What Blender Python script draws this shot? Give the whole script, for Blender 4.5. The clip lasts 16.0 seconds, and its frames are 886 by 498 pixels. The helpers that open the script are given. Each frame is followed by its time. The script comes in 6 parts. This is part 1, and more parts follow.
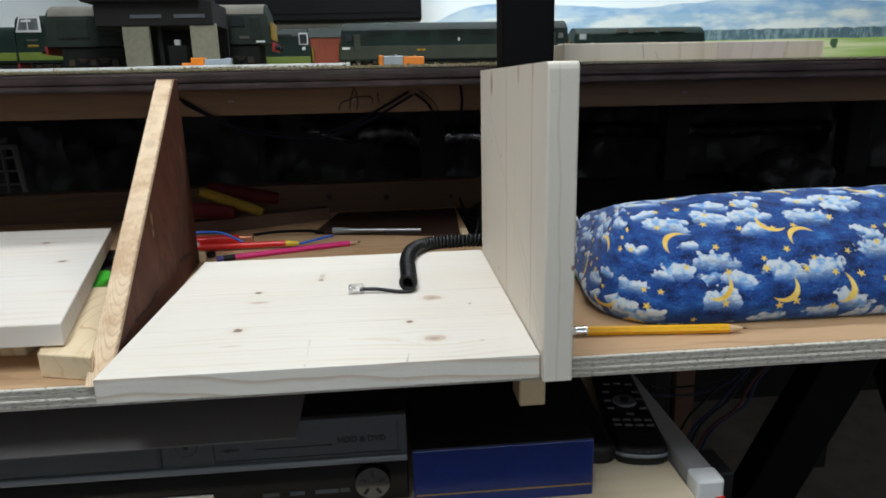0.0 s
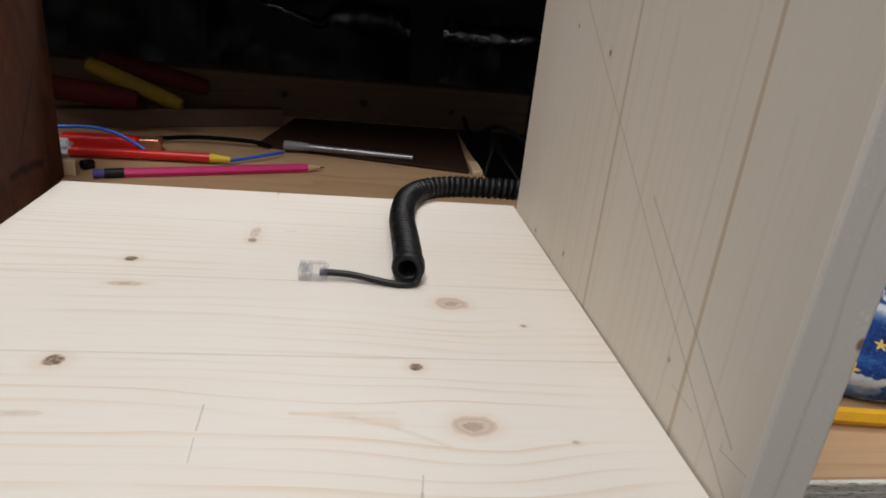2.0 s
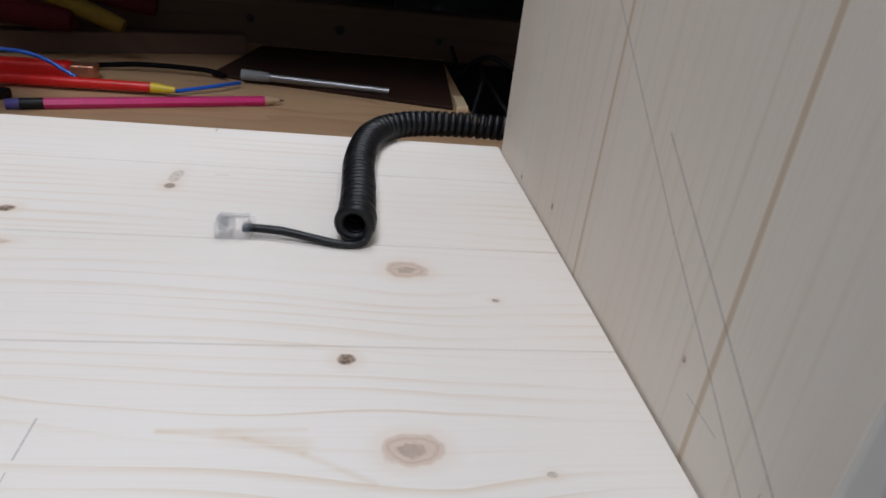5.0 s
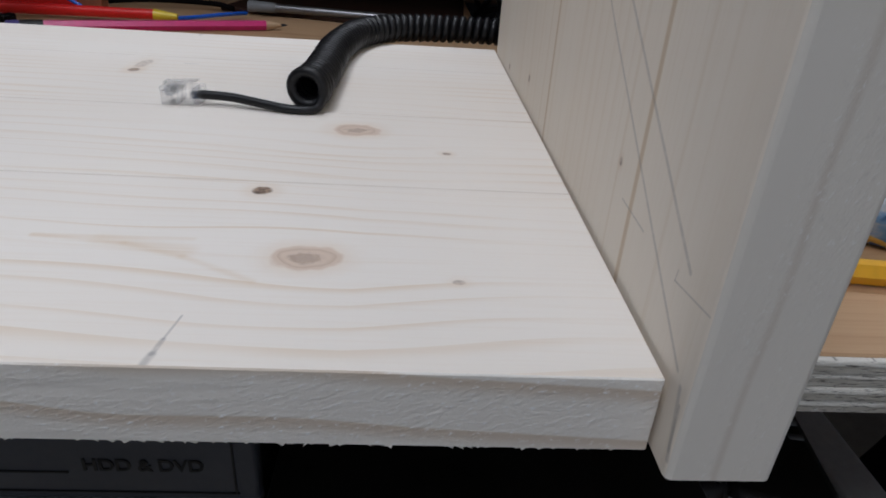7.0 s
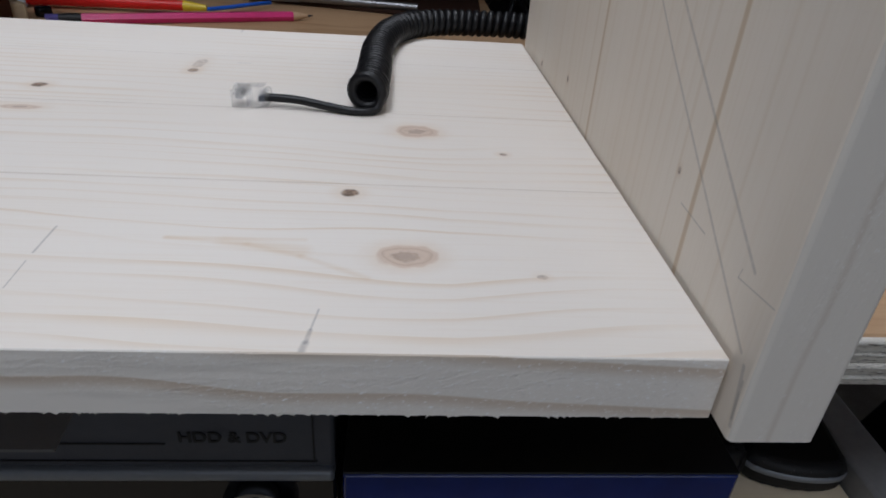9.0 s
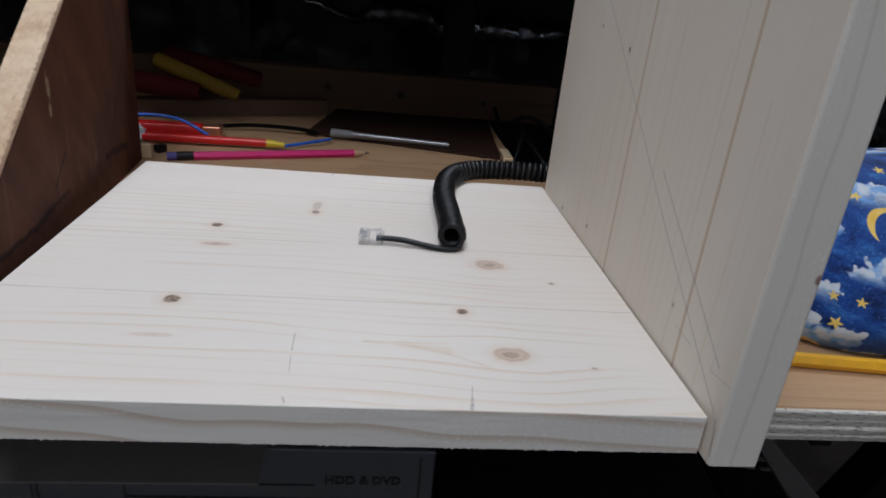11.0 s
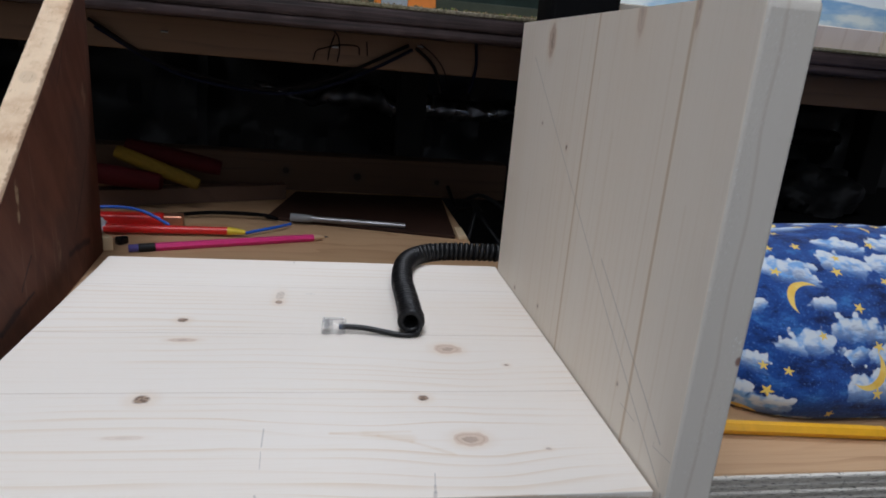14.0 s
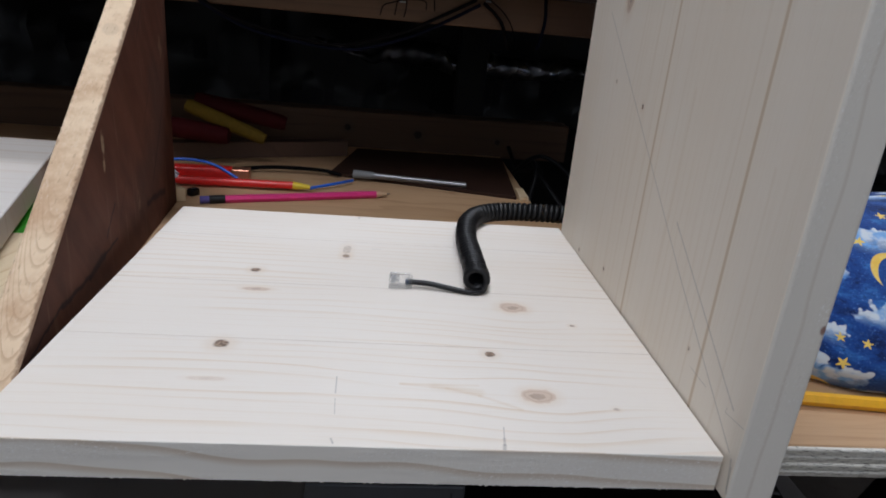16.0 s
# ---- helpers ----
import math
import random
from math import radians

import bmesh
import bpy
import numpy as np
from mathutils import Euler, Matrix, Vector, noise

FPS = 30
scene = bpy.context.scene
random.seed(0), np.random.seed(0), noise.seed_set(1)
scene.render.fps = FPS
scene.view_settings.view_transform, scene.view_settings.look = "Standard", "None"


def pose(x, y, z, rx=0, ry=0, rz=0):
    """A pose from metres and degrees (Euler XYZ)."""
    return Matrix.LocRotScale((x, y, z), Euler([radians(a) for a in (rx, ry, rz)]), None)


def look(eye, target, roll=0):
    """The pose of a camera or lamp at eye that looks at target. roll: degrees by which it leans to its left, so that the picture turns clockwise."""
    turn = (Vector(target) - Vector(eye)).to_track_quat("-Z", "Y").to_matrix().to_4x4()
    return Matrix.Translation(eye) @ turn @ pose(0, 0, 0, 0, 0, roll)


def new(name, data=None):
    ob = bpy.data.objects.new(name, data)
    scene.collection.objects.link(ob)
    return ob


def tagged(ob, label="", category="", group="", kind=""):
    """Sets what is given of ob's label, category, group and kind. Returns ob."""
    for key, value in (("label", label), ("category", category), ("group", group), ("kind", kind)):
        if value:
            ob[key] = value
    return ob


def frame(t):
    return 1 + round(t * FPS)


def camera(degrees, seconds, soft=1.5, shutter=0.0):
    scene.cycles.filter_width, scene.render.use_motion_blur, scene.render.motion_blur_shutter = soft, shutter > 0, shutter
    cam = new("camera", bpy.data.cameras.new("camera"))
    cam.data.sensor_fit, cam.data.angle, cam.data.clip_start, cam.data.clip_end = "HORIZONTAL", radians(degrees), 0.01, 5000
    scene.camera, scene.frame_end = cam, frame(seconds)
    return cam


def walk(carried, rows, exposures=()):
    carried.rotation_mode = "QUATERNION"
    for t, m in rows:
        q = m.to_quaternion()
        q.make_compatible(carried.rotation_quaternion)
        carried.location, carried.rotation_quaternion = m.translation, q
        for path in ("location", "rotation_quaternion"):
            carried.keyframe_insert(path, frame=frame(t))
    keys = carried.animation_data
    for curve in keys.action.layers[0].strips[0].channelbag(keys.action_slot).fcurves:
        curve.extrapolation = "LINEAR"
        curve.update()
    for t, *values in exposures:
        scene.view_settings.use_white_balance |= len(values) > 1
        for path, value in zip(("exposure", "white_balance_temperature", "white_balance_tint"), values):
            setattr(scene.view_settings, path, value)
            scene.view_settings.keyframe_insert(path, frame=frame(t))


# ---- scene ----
cam = camera(68.9, 16.0, soft=1.8)
PATH = [
    (0, (-0.099, -0.419, 0.189), (0.048, 1.512, -0.311), -1.5),
    (0.3, (-0.098, -0.394, 0.210), (0.090, 1.527, -0.314), -1.0),
    (0.5, (-0.103, -0.361, 0.217), (0.123, 1.565, -0.274), 1.5),
    (0.8, (-0.126, -0.311, 0.207), (0.129, 1.609, -0.291), 3.7),
    (1, (-0.138, -0.284, 0.198), (0.124, 1.624, -0.342), 4.7),
    (1.3, (-0.144, -0.256, 0.181), (0.133, 1.631, -0.419), 4.6),
    (1.5, (-0.141, -0.227, 0.173), (0.144, 1.644, -0.476), 5.0),
    (1.8, (-0.127, -0.174, 0.154), (0.149, 1.684, -0.532), 6.0),
    (2, (-0.119, -0.146, 0.144), (0.167, 1.687, -0.601), 5.9),
    (2.3, (-0.122, -0.108, 0.155), (0.165, 1.708, -0.633), 6.5),
    (2.5, (-0.127, -0.095, 0.152), (0.132, 1.72, -0.647), 7.2),
    (2.8, (-0.120, -0.097, 0.144), (0.121, 1.712, -0.675), 4.6),
    (3, (-0.116, -0.098, 0.144), (0.135, 1.7, -0.694), 5.7),
    (3.2, (-0.106, -0.100, 0.144), (0.161, 1.693, -0.699), 5.9),
    (3.5, (-0.097, -0.102, 0.136), (0.191, 1.682, -0.721), 5.5),
    (3.8, (-0.090, -0.100, 0.130), (0.187, 1.672, -0.755), 4.3),
    (4, (-0.082, -0.087, 0.131), (0.216, 1.675, -0.766), 3.1),
    (4.2, (-0.096, -0.082, 0.137), (0.215, 1.677, -0.762), 6.3),
    (6.3, (-0.06, -0.088, 0.088), (0.149, 1.676, -0.83), 4.5),
    (6.5, (-0.054, -0.088, 0.085), (0.121, 1.678, -0.839), 3.7),
    (6.8, (-0.052, -0.090, 0.076), (0.080, 1.677, -0.852), 4.0),
    (7, (-0.049, -0.092, 0.075), (0.069, 1.667, -0.869), 3.9),
    (7.3, (-0.046, -0.096, 0.073), (0.057, 1.660, -0.879), 5.0),
    (7.5, (-0.047, -0.098, 0.073), (0.043, 1.652, -0.892), 5.6),
    (7.8, (-0.045, -0.095, 0.074), (0.029, 1.657, -0.887), 4.1),
    (8, (-0.045, -0.092, 0.07), (0.036, 1.661, -0.889), 3.6),
    (8.3, (-0.047, -0.087, 0.072), (0.035, 1.664, -0.892), 2.2),
    (8.5, (-0.049, -0.087, 0.073), (0.049, 1.656, -0.903), 2.4),
    (8.8, (-0.059, -0.095, 0.080), (0.078, 1.631, -0.920), 2.8),
    (9, (-0.075, -0.108, 0.09), (0.071, 1.612, -0.92), 4.0),
    (9.2, (-0.092, -0.135, 0.110), (0.071, 1.590, -0.888), 3.7),
    (9.5, (-0.114, -0.179, 0.124), (0.046, 1.598, -0.778), 3.8),
    (9.7, (-0.120, -0.198, 0.130), (0.020, 1.605, -0.724), 3.1),
    (10, (-0.129, -0.201, 0.131), (0.026, 1.625, -0.669), 2.4),
    (10.2, (-0.131, -0.2, 0.14), (0.016, 1.629, -0.657), 4.2),
    (12.5, (-0.14, -0.202, 0.158), (0.146, 1.648, -0.545), 4.9),
    (12.8, (-0.139, -0.208, 0.165), (0.163, 1.645, -0.524), 4.6),
    (13, (-0.138, -0.213, 0.17), (0.175, 1.65, -0.488), 4.2),
    (13.3, (-0.136, -0.216, 0.170), (0.188, 1.661, -0.441), 4.2),
    (13.5, (-0.134, -0.217, 0.17), (0.196, 1.664, -0.426), 3.9),
    (13.8, (-0.137, -0.217, 0.171), (0.198, 1.669, -0.405), 4.8),
    (14, (-0.138, -0.217, 0.171), (0.194, 1.671, -0.401), 4.7),
    (14.3, (-0.142, -0.217, 0.173), (0.177, 1.671, -0.406), 5.7),
    (14.5, (-0.144, -0.218, 0.175), (0.169, 1.67, -0.408), 5.3),
    (14.8, (-0.147, -0.219, 0.174), (0.156, 1.670, -0.411), 5.5),
    (15, (-0.146, -0.218, 0.172), (0.154, 1.666, -0.429), 6.2),
    (15.3, (-0.149, -0.217, 0.172), (0.140, 1.660, -0.456), 5.9),
    (15.5, (-0.152, -0.217, 0.171), (0.1, 1.661, -0.47), 6.0),
    (15.8, (-0.151, -0.217, 0.169), (0.055, 1.656, -0.501), 5.8),
    (16, (-0.149, -0.217, 0.168), (0.036, 1.649, -0.528), 5.1),
]
walk(cam, [(t, look(eye, target, roll)) for t, eye, target, roll in PATH],
     exposures=((0.0, -0.27, 6650, 2), (0.5, -0.3, 6800, 6), (1.0, -0.34, 6950, 10), (2.0, -0.62, 7250, 10), (2.5, -0.63, 6900, 10), (3.0, -0.63, 6600, 10), (3.5, -0.6, 6450, 10), (7.0, -0.82, 6350, 10), (10.0, -0.85, 6350, 10),
                (13.0, -0.85, 6350, 10), (14.5, -0.66, 6400, 10), (16.0, -0.65, 6400, 10)))

# ---------- world and light ----------
world = bpy.data.worlds.new("world")
scene.world = world
world.use_nodes = True
wn = world.node_tree
sky = wn.nodes.new("ShaderNodeTexSky")
sky.sky_type, sky.sun_disc = "NISHITA", False
sky.sun_elevation, sky.sun_rotation = radians(40), radians(200)
wn.nodes["Background"].inputs["Strength"].default_value = 0.08
wn.links.new(sky.outputs["Color"], wn.nodes["Background"].inputs["Color"])


def lamp(name, m, watts, sx, sy, colour):
    data = bpy.data.lights.new(name, "AREA")
    data.shape, data.size, data.size_y, data.energy, data.color = "RECTANGLE", sx, sy, watts, colour
    ob = new(name, data)
    ob.matrix_world = m
    return ob


lamp("ceiling_lamp", look((-0.42, -0.52, 1.52), (-0.42, -0.519, 0)), 26.5, 0.4, 1.1, (0.94, 0.98, 1.08))
lamp("window_daylight", look((0.5, -2.17, 0.75), (0.5, 0.0, 0.3)), 8.5, 1.5, 1.0, (0.92, 0.97, 1.06))
# second lamp, out of view, added and tilted to brighten the backscene
lamp("ceiling_lamp", look((0.3, 0.85, 1.52), (0.3, 1.4, 0.3)), 39.0, 1.15, 0.32, (0.94, 0.98, 1.08))


# ---------- node helpers ----------
class Nodes:
    """Short hand for building a material's nodes."""

    def __init__(self, name):
        self.m = bpy.data.materials.new(name)
        self.m.use_nodes = True
        self.t = self.m.node_tree
        self.b = self.t.nodes["Principled BSDF"]

    def node(self, kind, **inputs):
        n = self.t.nodes.new(kind)
        for k, v in inputs.items():
            self.put(n.inputs[k.replace("_", " ")], v)
        return n

    def put(self, socket, v):
        if isinstance(v, bpy.types.NodeSocket):
            self.t.links.new(v, socket)
        else:
            socket.default_value = v

    def coord(self, which="Object"):
        return self.t.nodes.new("ShaderNodeTexCoord").outputs[which]

    def maths(self, op, a, b=0.0, c=0.0, clamp=False):
        n = self.t.nodes.new("ShaderNodeMath")
        n.operation, n.use_clamp = op, clamp
        for s, v in zip(n.inputs, (a, b, c)):
            self.put(s, v)
        return n.outputs[0]

    def vec(self, op, a, b=(0, 0, 0), s=None):
        n = self.t.nodes.new("ShaderNodeVectorMath")
        n.operation = op
        self.put(n.inputs[0], a)
        self.put(n.inputs[1], b)
        if s is not None:
            self.put(n.inputs["Scale"], s)
        return n.outputs["Value"] if op in ("LENGTH", "DISTANCE", "DOT_PRODUCT") else n.outputs["Vector"]

    def split(self, v):
        n = self.t.nodes.new("ShaderNodeSeparateXYZ")
        self.put(n.inputs[0], v)
        return n.outputs[0], n.outputs[1], n.outputs[2]

    def join(self, x, y, z):
        n = self.t.nodes.new("ShaderNodeCombineXYZ")
        for s, v in zip(n.inputs, (x, y, z)):
            self.put(s, v)
        return n.outputs[0]

    def noise(self, v, scale, detail=3.0, rough=0.55, distortion=0.0):
        n = self.node("ShaderNodeTexNoise", Vector=v, Scale=scale, Detail=detail, Roughness=rough, Distortion=distortion)
        return n.outputs["Fac"]

    def step(self, v, a, b, lo=0.0, hi=1.0):
        n = self.t.nodes.new("ShaderNodeMapRange")
        n.interpolation_type = "SMOOTHSTEP"
        for s, x in zip(n.inputs, (v, a, b, lo, hi)):
            self.put(s, x)
        return n.outputs[0]

    def mix(self, f, a, b, kind="MIX"):
        n = self.t.nodes.new("ShaderNodeMix")
        n.data_type, n.blend_type = "RGBA", kind
        self.put(n.inputs[0], f)
        for s, v in ((n.inputs[6], a), (n.inputs[7], b)):
            self.put(s, v if isinstance(v, bpy.types.NodeSocket) else (*v, 1.0)[:4])
        return n.outputs[2]

    def bump(self, h, strength=0.3, distance=0.001):
        n = self.node("ShaderNodeBump", Height=h, Strength=strength, Distance=distance)
        self.put(self.b.inputs["Normal"], n.outputs[0])

    def done(self, colour, rough, metal=0.0, spec=None):
        self.put(self.b.inputs["Base Color"], colour if isinstance(colour, bpy.types.NodeSocket) else (*colour, 1.0))
        self.put(self.b.inputs["Roughness"], rough)
        self.put(self.b.inputs["Metallic"], metal)
        if spec is not None:
            self.put(self.b.inputs["Specular IOR Level"], spec)
        return self.m


def plain(name, base, rough=0.5, metal=0.0, vary=0.18, scale=40.0, bump=0.1, spec=None, depth=0.0006):
    """A surface of one colour with grime and fine grain at two scales."""
    k = Nodes(name)
    c = k.coord()
    big, fine = k.noise(c, scale * 0.25, 4.0), k.noise(c, scale * 6.0, 3.0)
    f = k.maths("ADD", k.maths("MULTIPLY", big, 0.65), k.maths("MULTIPLY", fine, 0.35))
    f = k.step(f, 0.3, 0.7)
    dark = tuple(v * (1 - vary) for v in base)
    light = tuple(min(1, v * (1 + vary * 0.6)) for v in base)
    k.bump(fine, bump, depth)
    return k.done(k.mix(f, dark, light), k.maths("ADD", rough - 0.06, k.maths("MULTIPLY", big, 0.12)), metal, spec)


def pine(name, along=0, across=1, base=(0.775, 0.725, 0.675), late=(0.6, 0.47, 0.345), period=0.012, seams=(), knots=(),
         strength=0.55, marks=(), wob=0.006, rough=0.55, seam=0.3, seam_colour=(0.46, 0.35, 0.23), seam_width=0.0011, streaks=(), fade=0.0, bow=0.0, fine=0.1, ink=0.55, streak=0.3, offset=(0, 0, 0)):
    """Planed softwood. along, across: the axes of the grain; seams: glue lines across; knots: (along, across, r_along, r_across, dark);
    marks: pencil lines and streaks: resin-coloured grain (a0, c0, a1, c1, half width); fade: how much the grain lines weaken per metre across."""
    k = Nodes(name)
    c = k.vec("ADD", k.coord(), offset)
    xyz = k.split(c)
    a, b, d = xyz[along], xyz[across], xyz[3 - along - across]
    flat = k.join(k.maths("MULTIPLY", a, 3.0), k.maths("MULTIPLY", b, 14.0), k.maths("MULTIPLY", d, 14.0))
    wave = k.noise(flat, 1.6, 2.0, 0.5)
    # every stave has its own grain
    stave = 0.0
    for s in seams:
        stave = k.maths("ADD", stave, k.maths("MULTIPLY", k.maths("GREATER_THAN", b, s), 0.37))
    push = k.maths("MULTIPLY", k.maths("SUBTRACT", wave, 0.5), wob * 4)
    for (ka, kb, ra, rb, _) in knots:
        if ra > 0.006:
            da = k.maths("DIVIDE", k.maths("SUBTRACT", a, ka), ra * 4.5)
            db = k.maths("DIVIDE", k.maths("SUBTRACT", b, kb), rb * 4.0)
            g = k.maths("POWER", 2.718, k.maths("MULTIPLY", k.maths("ADD", k.maths("MULTIPLY", da, da), k.maths("MULTIPLY", db, db)), -1.0))
            push = k.maths("ADD", push, k.maths("MULTIPLY", k.maths("MULTIPLY", g, db), -rb * 1.8))
    if bow:
        left = k.maths("ADD", k.maths("MINIMUM", k.maths("MAXIMUM", a, -0.18), -0.06), 0.06)
        right = k.maths("MAXIMUM", k.maths("ADD", a, 0.06), 0.0)
        sag = k.maths("SUBTRACT", k.maths("MULTIPLY", left, bow), k.maths("MULTIPLY", right, bow * 0.4))
        push = k.maths("ADD", push, k.maths("MULTIPLY", sag, k.step(b, 0.08, 0.16, 1.0, 0.35)))
    ph = k.maths("DIVIDE", k.maths("ADD", b, push), period)
    ph = k.maths("ADD", ph, k.maths("MULTIPLY", d, 37.0))
    ph = k.maths("ADD", ph, k.maths("MULTIPLY", stave, 5.3))
    ring = k.maths("FRACT", k.maths("ADD", ph, k.maths("MULTIPLY", k.noise(k.join(k.maths("MULTIPLY", ph, 0.35), k.maths("MULTIPLY", a, 2.0), 0.0), 1.0, 2.0), 1.8)))
    band = k.noise(k.join(k.maths("MULTIPLY", k.maths("FLOOR", ph), 7.31), k.maths("MULTIPLY", a, 4.0), stave), 1.0, 2.0)
    thin = k.step(band, 0.3, 0.7, 0.8, 0.3)
    line = k.maths("MULTIPLY", k.maths("POWER", k.step(ring, thin, 0.965), 1.6), k.step(ring, 1.0, 0.965))
    line = k.maths("MULTIPLY", line, k.step(band, 0.32, 0.6, 0.25, 1.0))
    line = k.maths("MULTIPLY", line, k.step(k.noise(k.vec("MULTIPLY", c, (9, 9, 9)), 1.0, 2.0), 0.36, 0.62, 0.15, 1.0))
    if fade:
        line = k.maths("MULTIPLY", line, k.maths("MAXIMUM", k.maths("SUBTRACT", 1.0, k.maths("MULTIPLY", b, fade)), 0.15))
    fibre = k.noise(k.join(*[k.maths("MULTIPLY", v, (25.0 if i == along else 900.0)) for i, v in enumerate(xyz)]), 1.0, 2.0)
    tone = k.noise(k.join(*[k.maths("MULTIPLY", v, (1.5 if i == along else 9.0)) for i, v in enumerate(xyz)]), 1.0, 2.0)
    col = k.mix(k.maths("MULTIPLY", line, strength), base, late)
    col = k.mix(k.step(tone, 0.3, 0.7, 0.0, 0.35), col, tuple(v * f for v, f in zip(base, (0.93, 0.86, 0.78))))
    col = k.mix(k.step(fibre, 0.45, 0.8, 0.0, fine), col, late)
    for s in seams:
        e = k.maths("ABSOLUTE", k.maths("SUBTRACT", b, s))
        col = k.mix(k.step(e, seam_width, seam_width * 0.3, 0.0, seam), col, seam_colour)
    old = min(1.0, base[0] / 0.6) ** 1.3
    for (a0, c0, a1, c1, w) in streaks:
        la, lc = a1 - a0, c1 - c0
        ta, tc = k.maths("SUBTRACT", a, a0), k.maths("SUBTRACT", k.maths("ADD", b, k.maths("MULTIPLY", k.maths("SUBTRACT", wave, 0.5), 0.004)), c0)
        u = k.maths("DIVIDE", k.maths("ADD", k.maths("MULTIPLY", ta, la), k.maths("MULTIPLY", tc, lc)), la * la + lc * lc, clamp=True)
        ea, eb = k.maths("SUBTRACT", ta, k.maths("MULTIPLY", u, la)), k.maths("SUBTRACT", tc, k.maths("MULTIPLY", u, lc))
        dist = k.maths("SQRT", k.maths("ADD", k.maths("MULTIPLY", ea, ea), k.maths("MULTIPLY", eb, eb)))
        col = k.mix(k.maths("MULTIPLY", k.step(dist, w * 1.8, 0.0, 0.0, streak), k.step(fibre, 0.3, 0.6, 0.6, 1.0)), col, late)
    for (ka, kb, ra, rb, dark) in knots:
        wobble = k.maths("MULTIPLY", k.maths("SUBTRACT", k.noise(c, 160.0, 2.0), 0.5), 0.55)
        da = k.maths("DIVIDE", k.maths("SUBTRACT", a, ka), ra)
        db = k.maths("DIVIDE", k.maths("SUBTRACT", b, kb), rb)
        r = k.maths("ADD", k.maths("SQRT", k.maths("ADD", k.maths("MULTIPLY", da, da), k.maths("MULTIPLY", db, db))), wobble)
        halo = k.step(r, 1.9 if ra > 0.006 else 2.8, 0.7, 0.0, 0.35 * min(1.0, dark * 2))
        core = k.step(r, 1.05, 0.85) if ra > 0.006 else k.step(r, 1.1, 0.6)
        rings = k.maths("MULTIPLY", k.step(k.maths("FRACT", k.maths("MULTIPLY", r, 2.6)), 0.45, 0.9), core)
        col = k.mix(halo, col, tuple(v * old for v in (0.66, 0.51, 0.37)))
        big = ra > 0.006
        col = k.mix(k.maths("MULTIPLY", core, dark), col, tuple(v * old for v in ((0.56, 0.41, 0.31) if big else (0.25, 0.15, 0.09))))
        if not big:
            col = k.mix(k.maths("MULTIPLY", k.maths("MULTIPLY", core, dark), k.step(k.noise(c, 420.0, 2.0), 0.4, 0.6)), col, tuple(v * old for v in (0.09, 0.06, 0.045)))
        if not big:
            continue
        col = k.mix(k.maths("MULTIPLY", rings, 0.42 * dark), col, tuple(v * old for v in (0.34, 0.22, 0.14)))
        heart = k.step(k.maths("ADD", r, k.maths("MULTIPLY", k.maths("SUBTRACT", k.noise(c, 330.0, 3.0), 0.5), 0.9)), 0.55, 0.15)
        col = k.mix(k.maths("MULTIPLY", heart, min(1.0, dark * (0.85 if dark > 0.4 else 0.6))), col, tuple(v * old for v in (0.27, 0.2, 0.165)))
    for (a0, c0, a1, c1, w) in marks:
        la, lc = a1 - a0, c1 - c0
        ll = la * la + lc * lc
        ta, tc = k.maths("SUBTRACT", a, a0), k.maths("SUBTRACT", b, c0)
        u = k.maths("DIVIDE", k.maths("ADD", k.maths("MULTIPLY", ta, la), k.maths("MULTIPLY", tc, lc)), ll, clamp=True)
        ea = k.maths("SUBTRACT", ta, k.maths("MULTIPLY", u, la))
        eb = k.maths("SUBTRACT", tc, k.maths("MULTIPLY", u, lc))
        dist = k.maths("SQRT", k.maths("ADD", k.maths("MULTIPLY", ea, ea), k.maths("MULTIPLY", eb, eb)))
        grit = k.step(k.noise(c, 700.0, 2.0), 0.25, 0.55, 0.6, 1.0)
        col = k.mix(k.maths("MULTIPLY", k.step(dist, w * 1.4, w * 0.3, 0.0, ink), grit), col, (0.16, 0.155, 0.16))
    k.bump(k.maths("ADD", k.maths("MULTIPLY", fibre, 0.6), k.maths("MULTIPLY", line, -0.3)), 0.25, 0.0004)
    return k.done(col, k.maths("ADD", rough, k.maths("MULTIPLY", fibre, 0.12)), 0.0, 0.35)


# ---------- mesh helpers ----------
BASE = {}


def finish(bm, name, material, smooth):
    bmesh.ops.recalc_face_normals(bm, faces=bm.faces)
    if smooth is not None:
        # soft shading over curves, but flat faces stay flat up to their narrow bevels
        for f in bm.faces:
            f.smooth = True
        for e in bm.edges:
            if len(e.link_faces) == 2:
                turn = e.calc_face_angle(0.0)
                a, b = sorted(f.calc_area() for f in e.link_faces)
                e.smooth = not (turn > radians(smooth) or (turn > 0.05 and b > 7 * a))
    me = bpy.data.meshes.new(name)
    bm.to_mesh(me)
    bm.free()
    for mt in material if isinstance(material, (list, tuple)) else (material,):
        me.materials.append(mt)
    return me


def thing(name, at, label, category, group="", kind=""):
    """An empty at a thing's base, which parents its parts."""
    ob = new(name)
    ob.location, ob.empty_display_size = at, 0.02
    BASE[ob.name] = Vector(at)
    return tagged(ob, label, category, group, kind)


def part(name, bm, material, parent, label="", smooth=62):
    """Links a mesh given in the world's metres as a part of parent."""
    o = BASE[parent.name]
    bmesh.ops.translate(bm, verts=bm.verts, vec=-o)
    ob = new(name, finish(bm, name, material, smooth))
    ob.parent = parent
    BASE[ob.name] = o
    return tagged(ob, label)


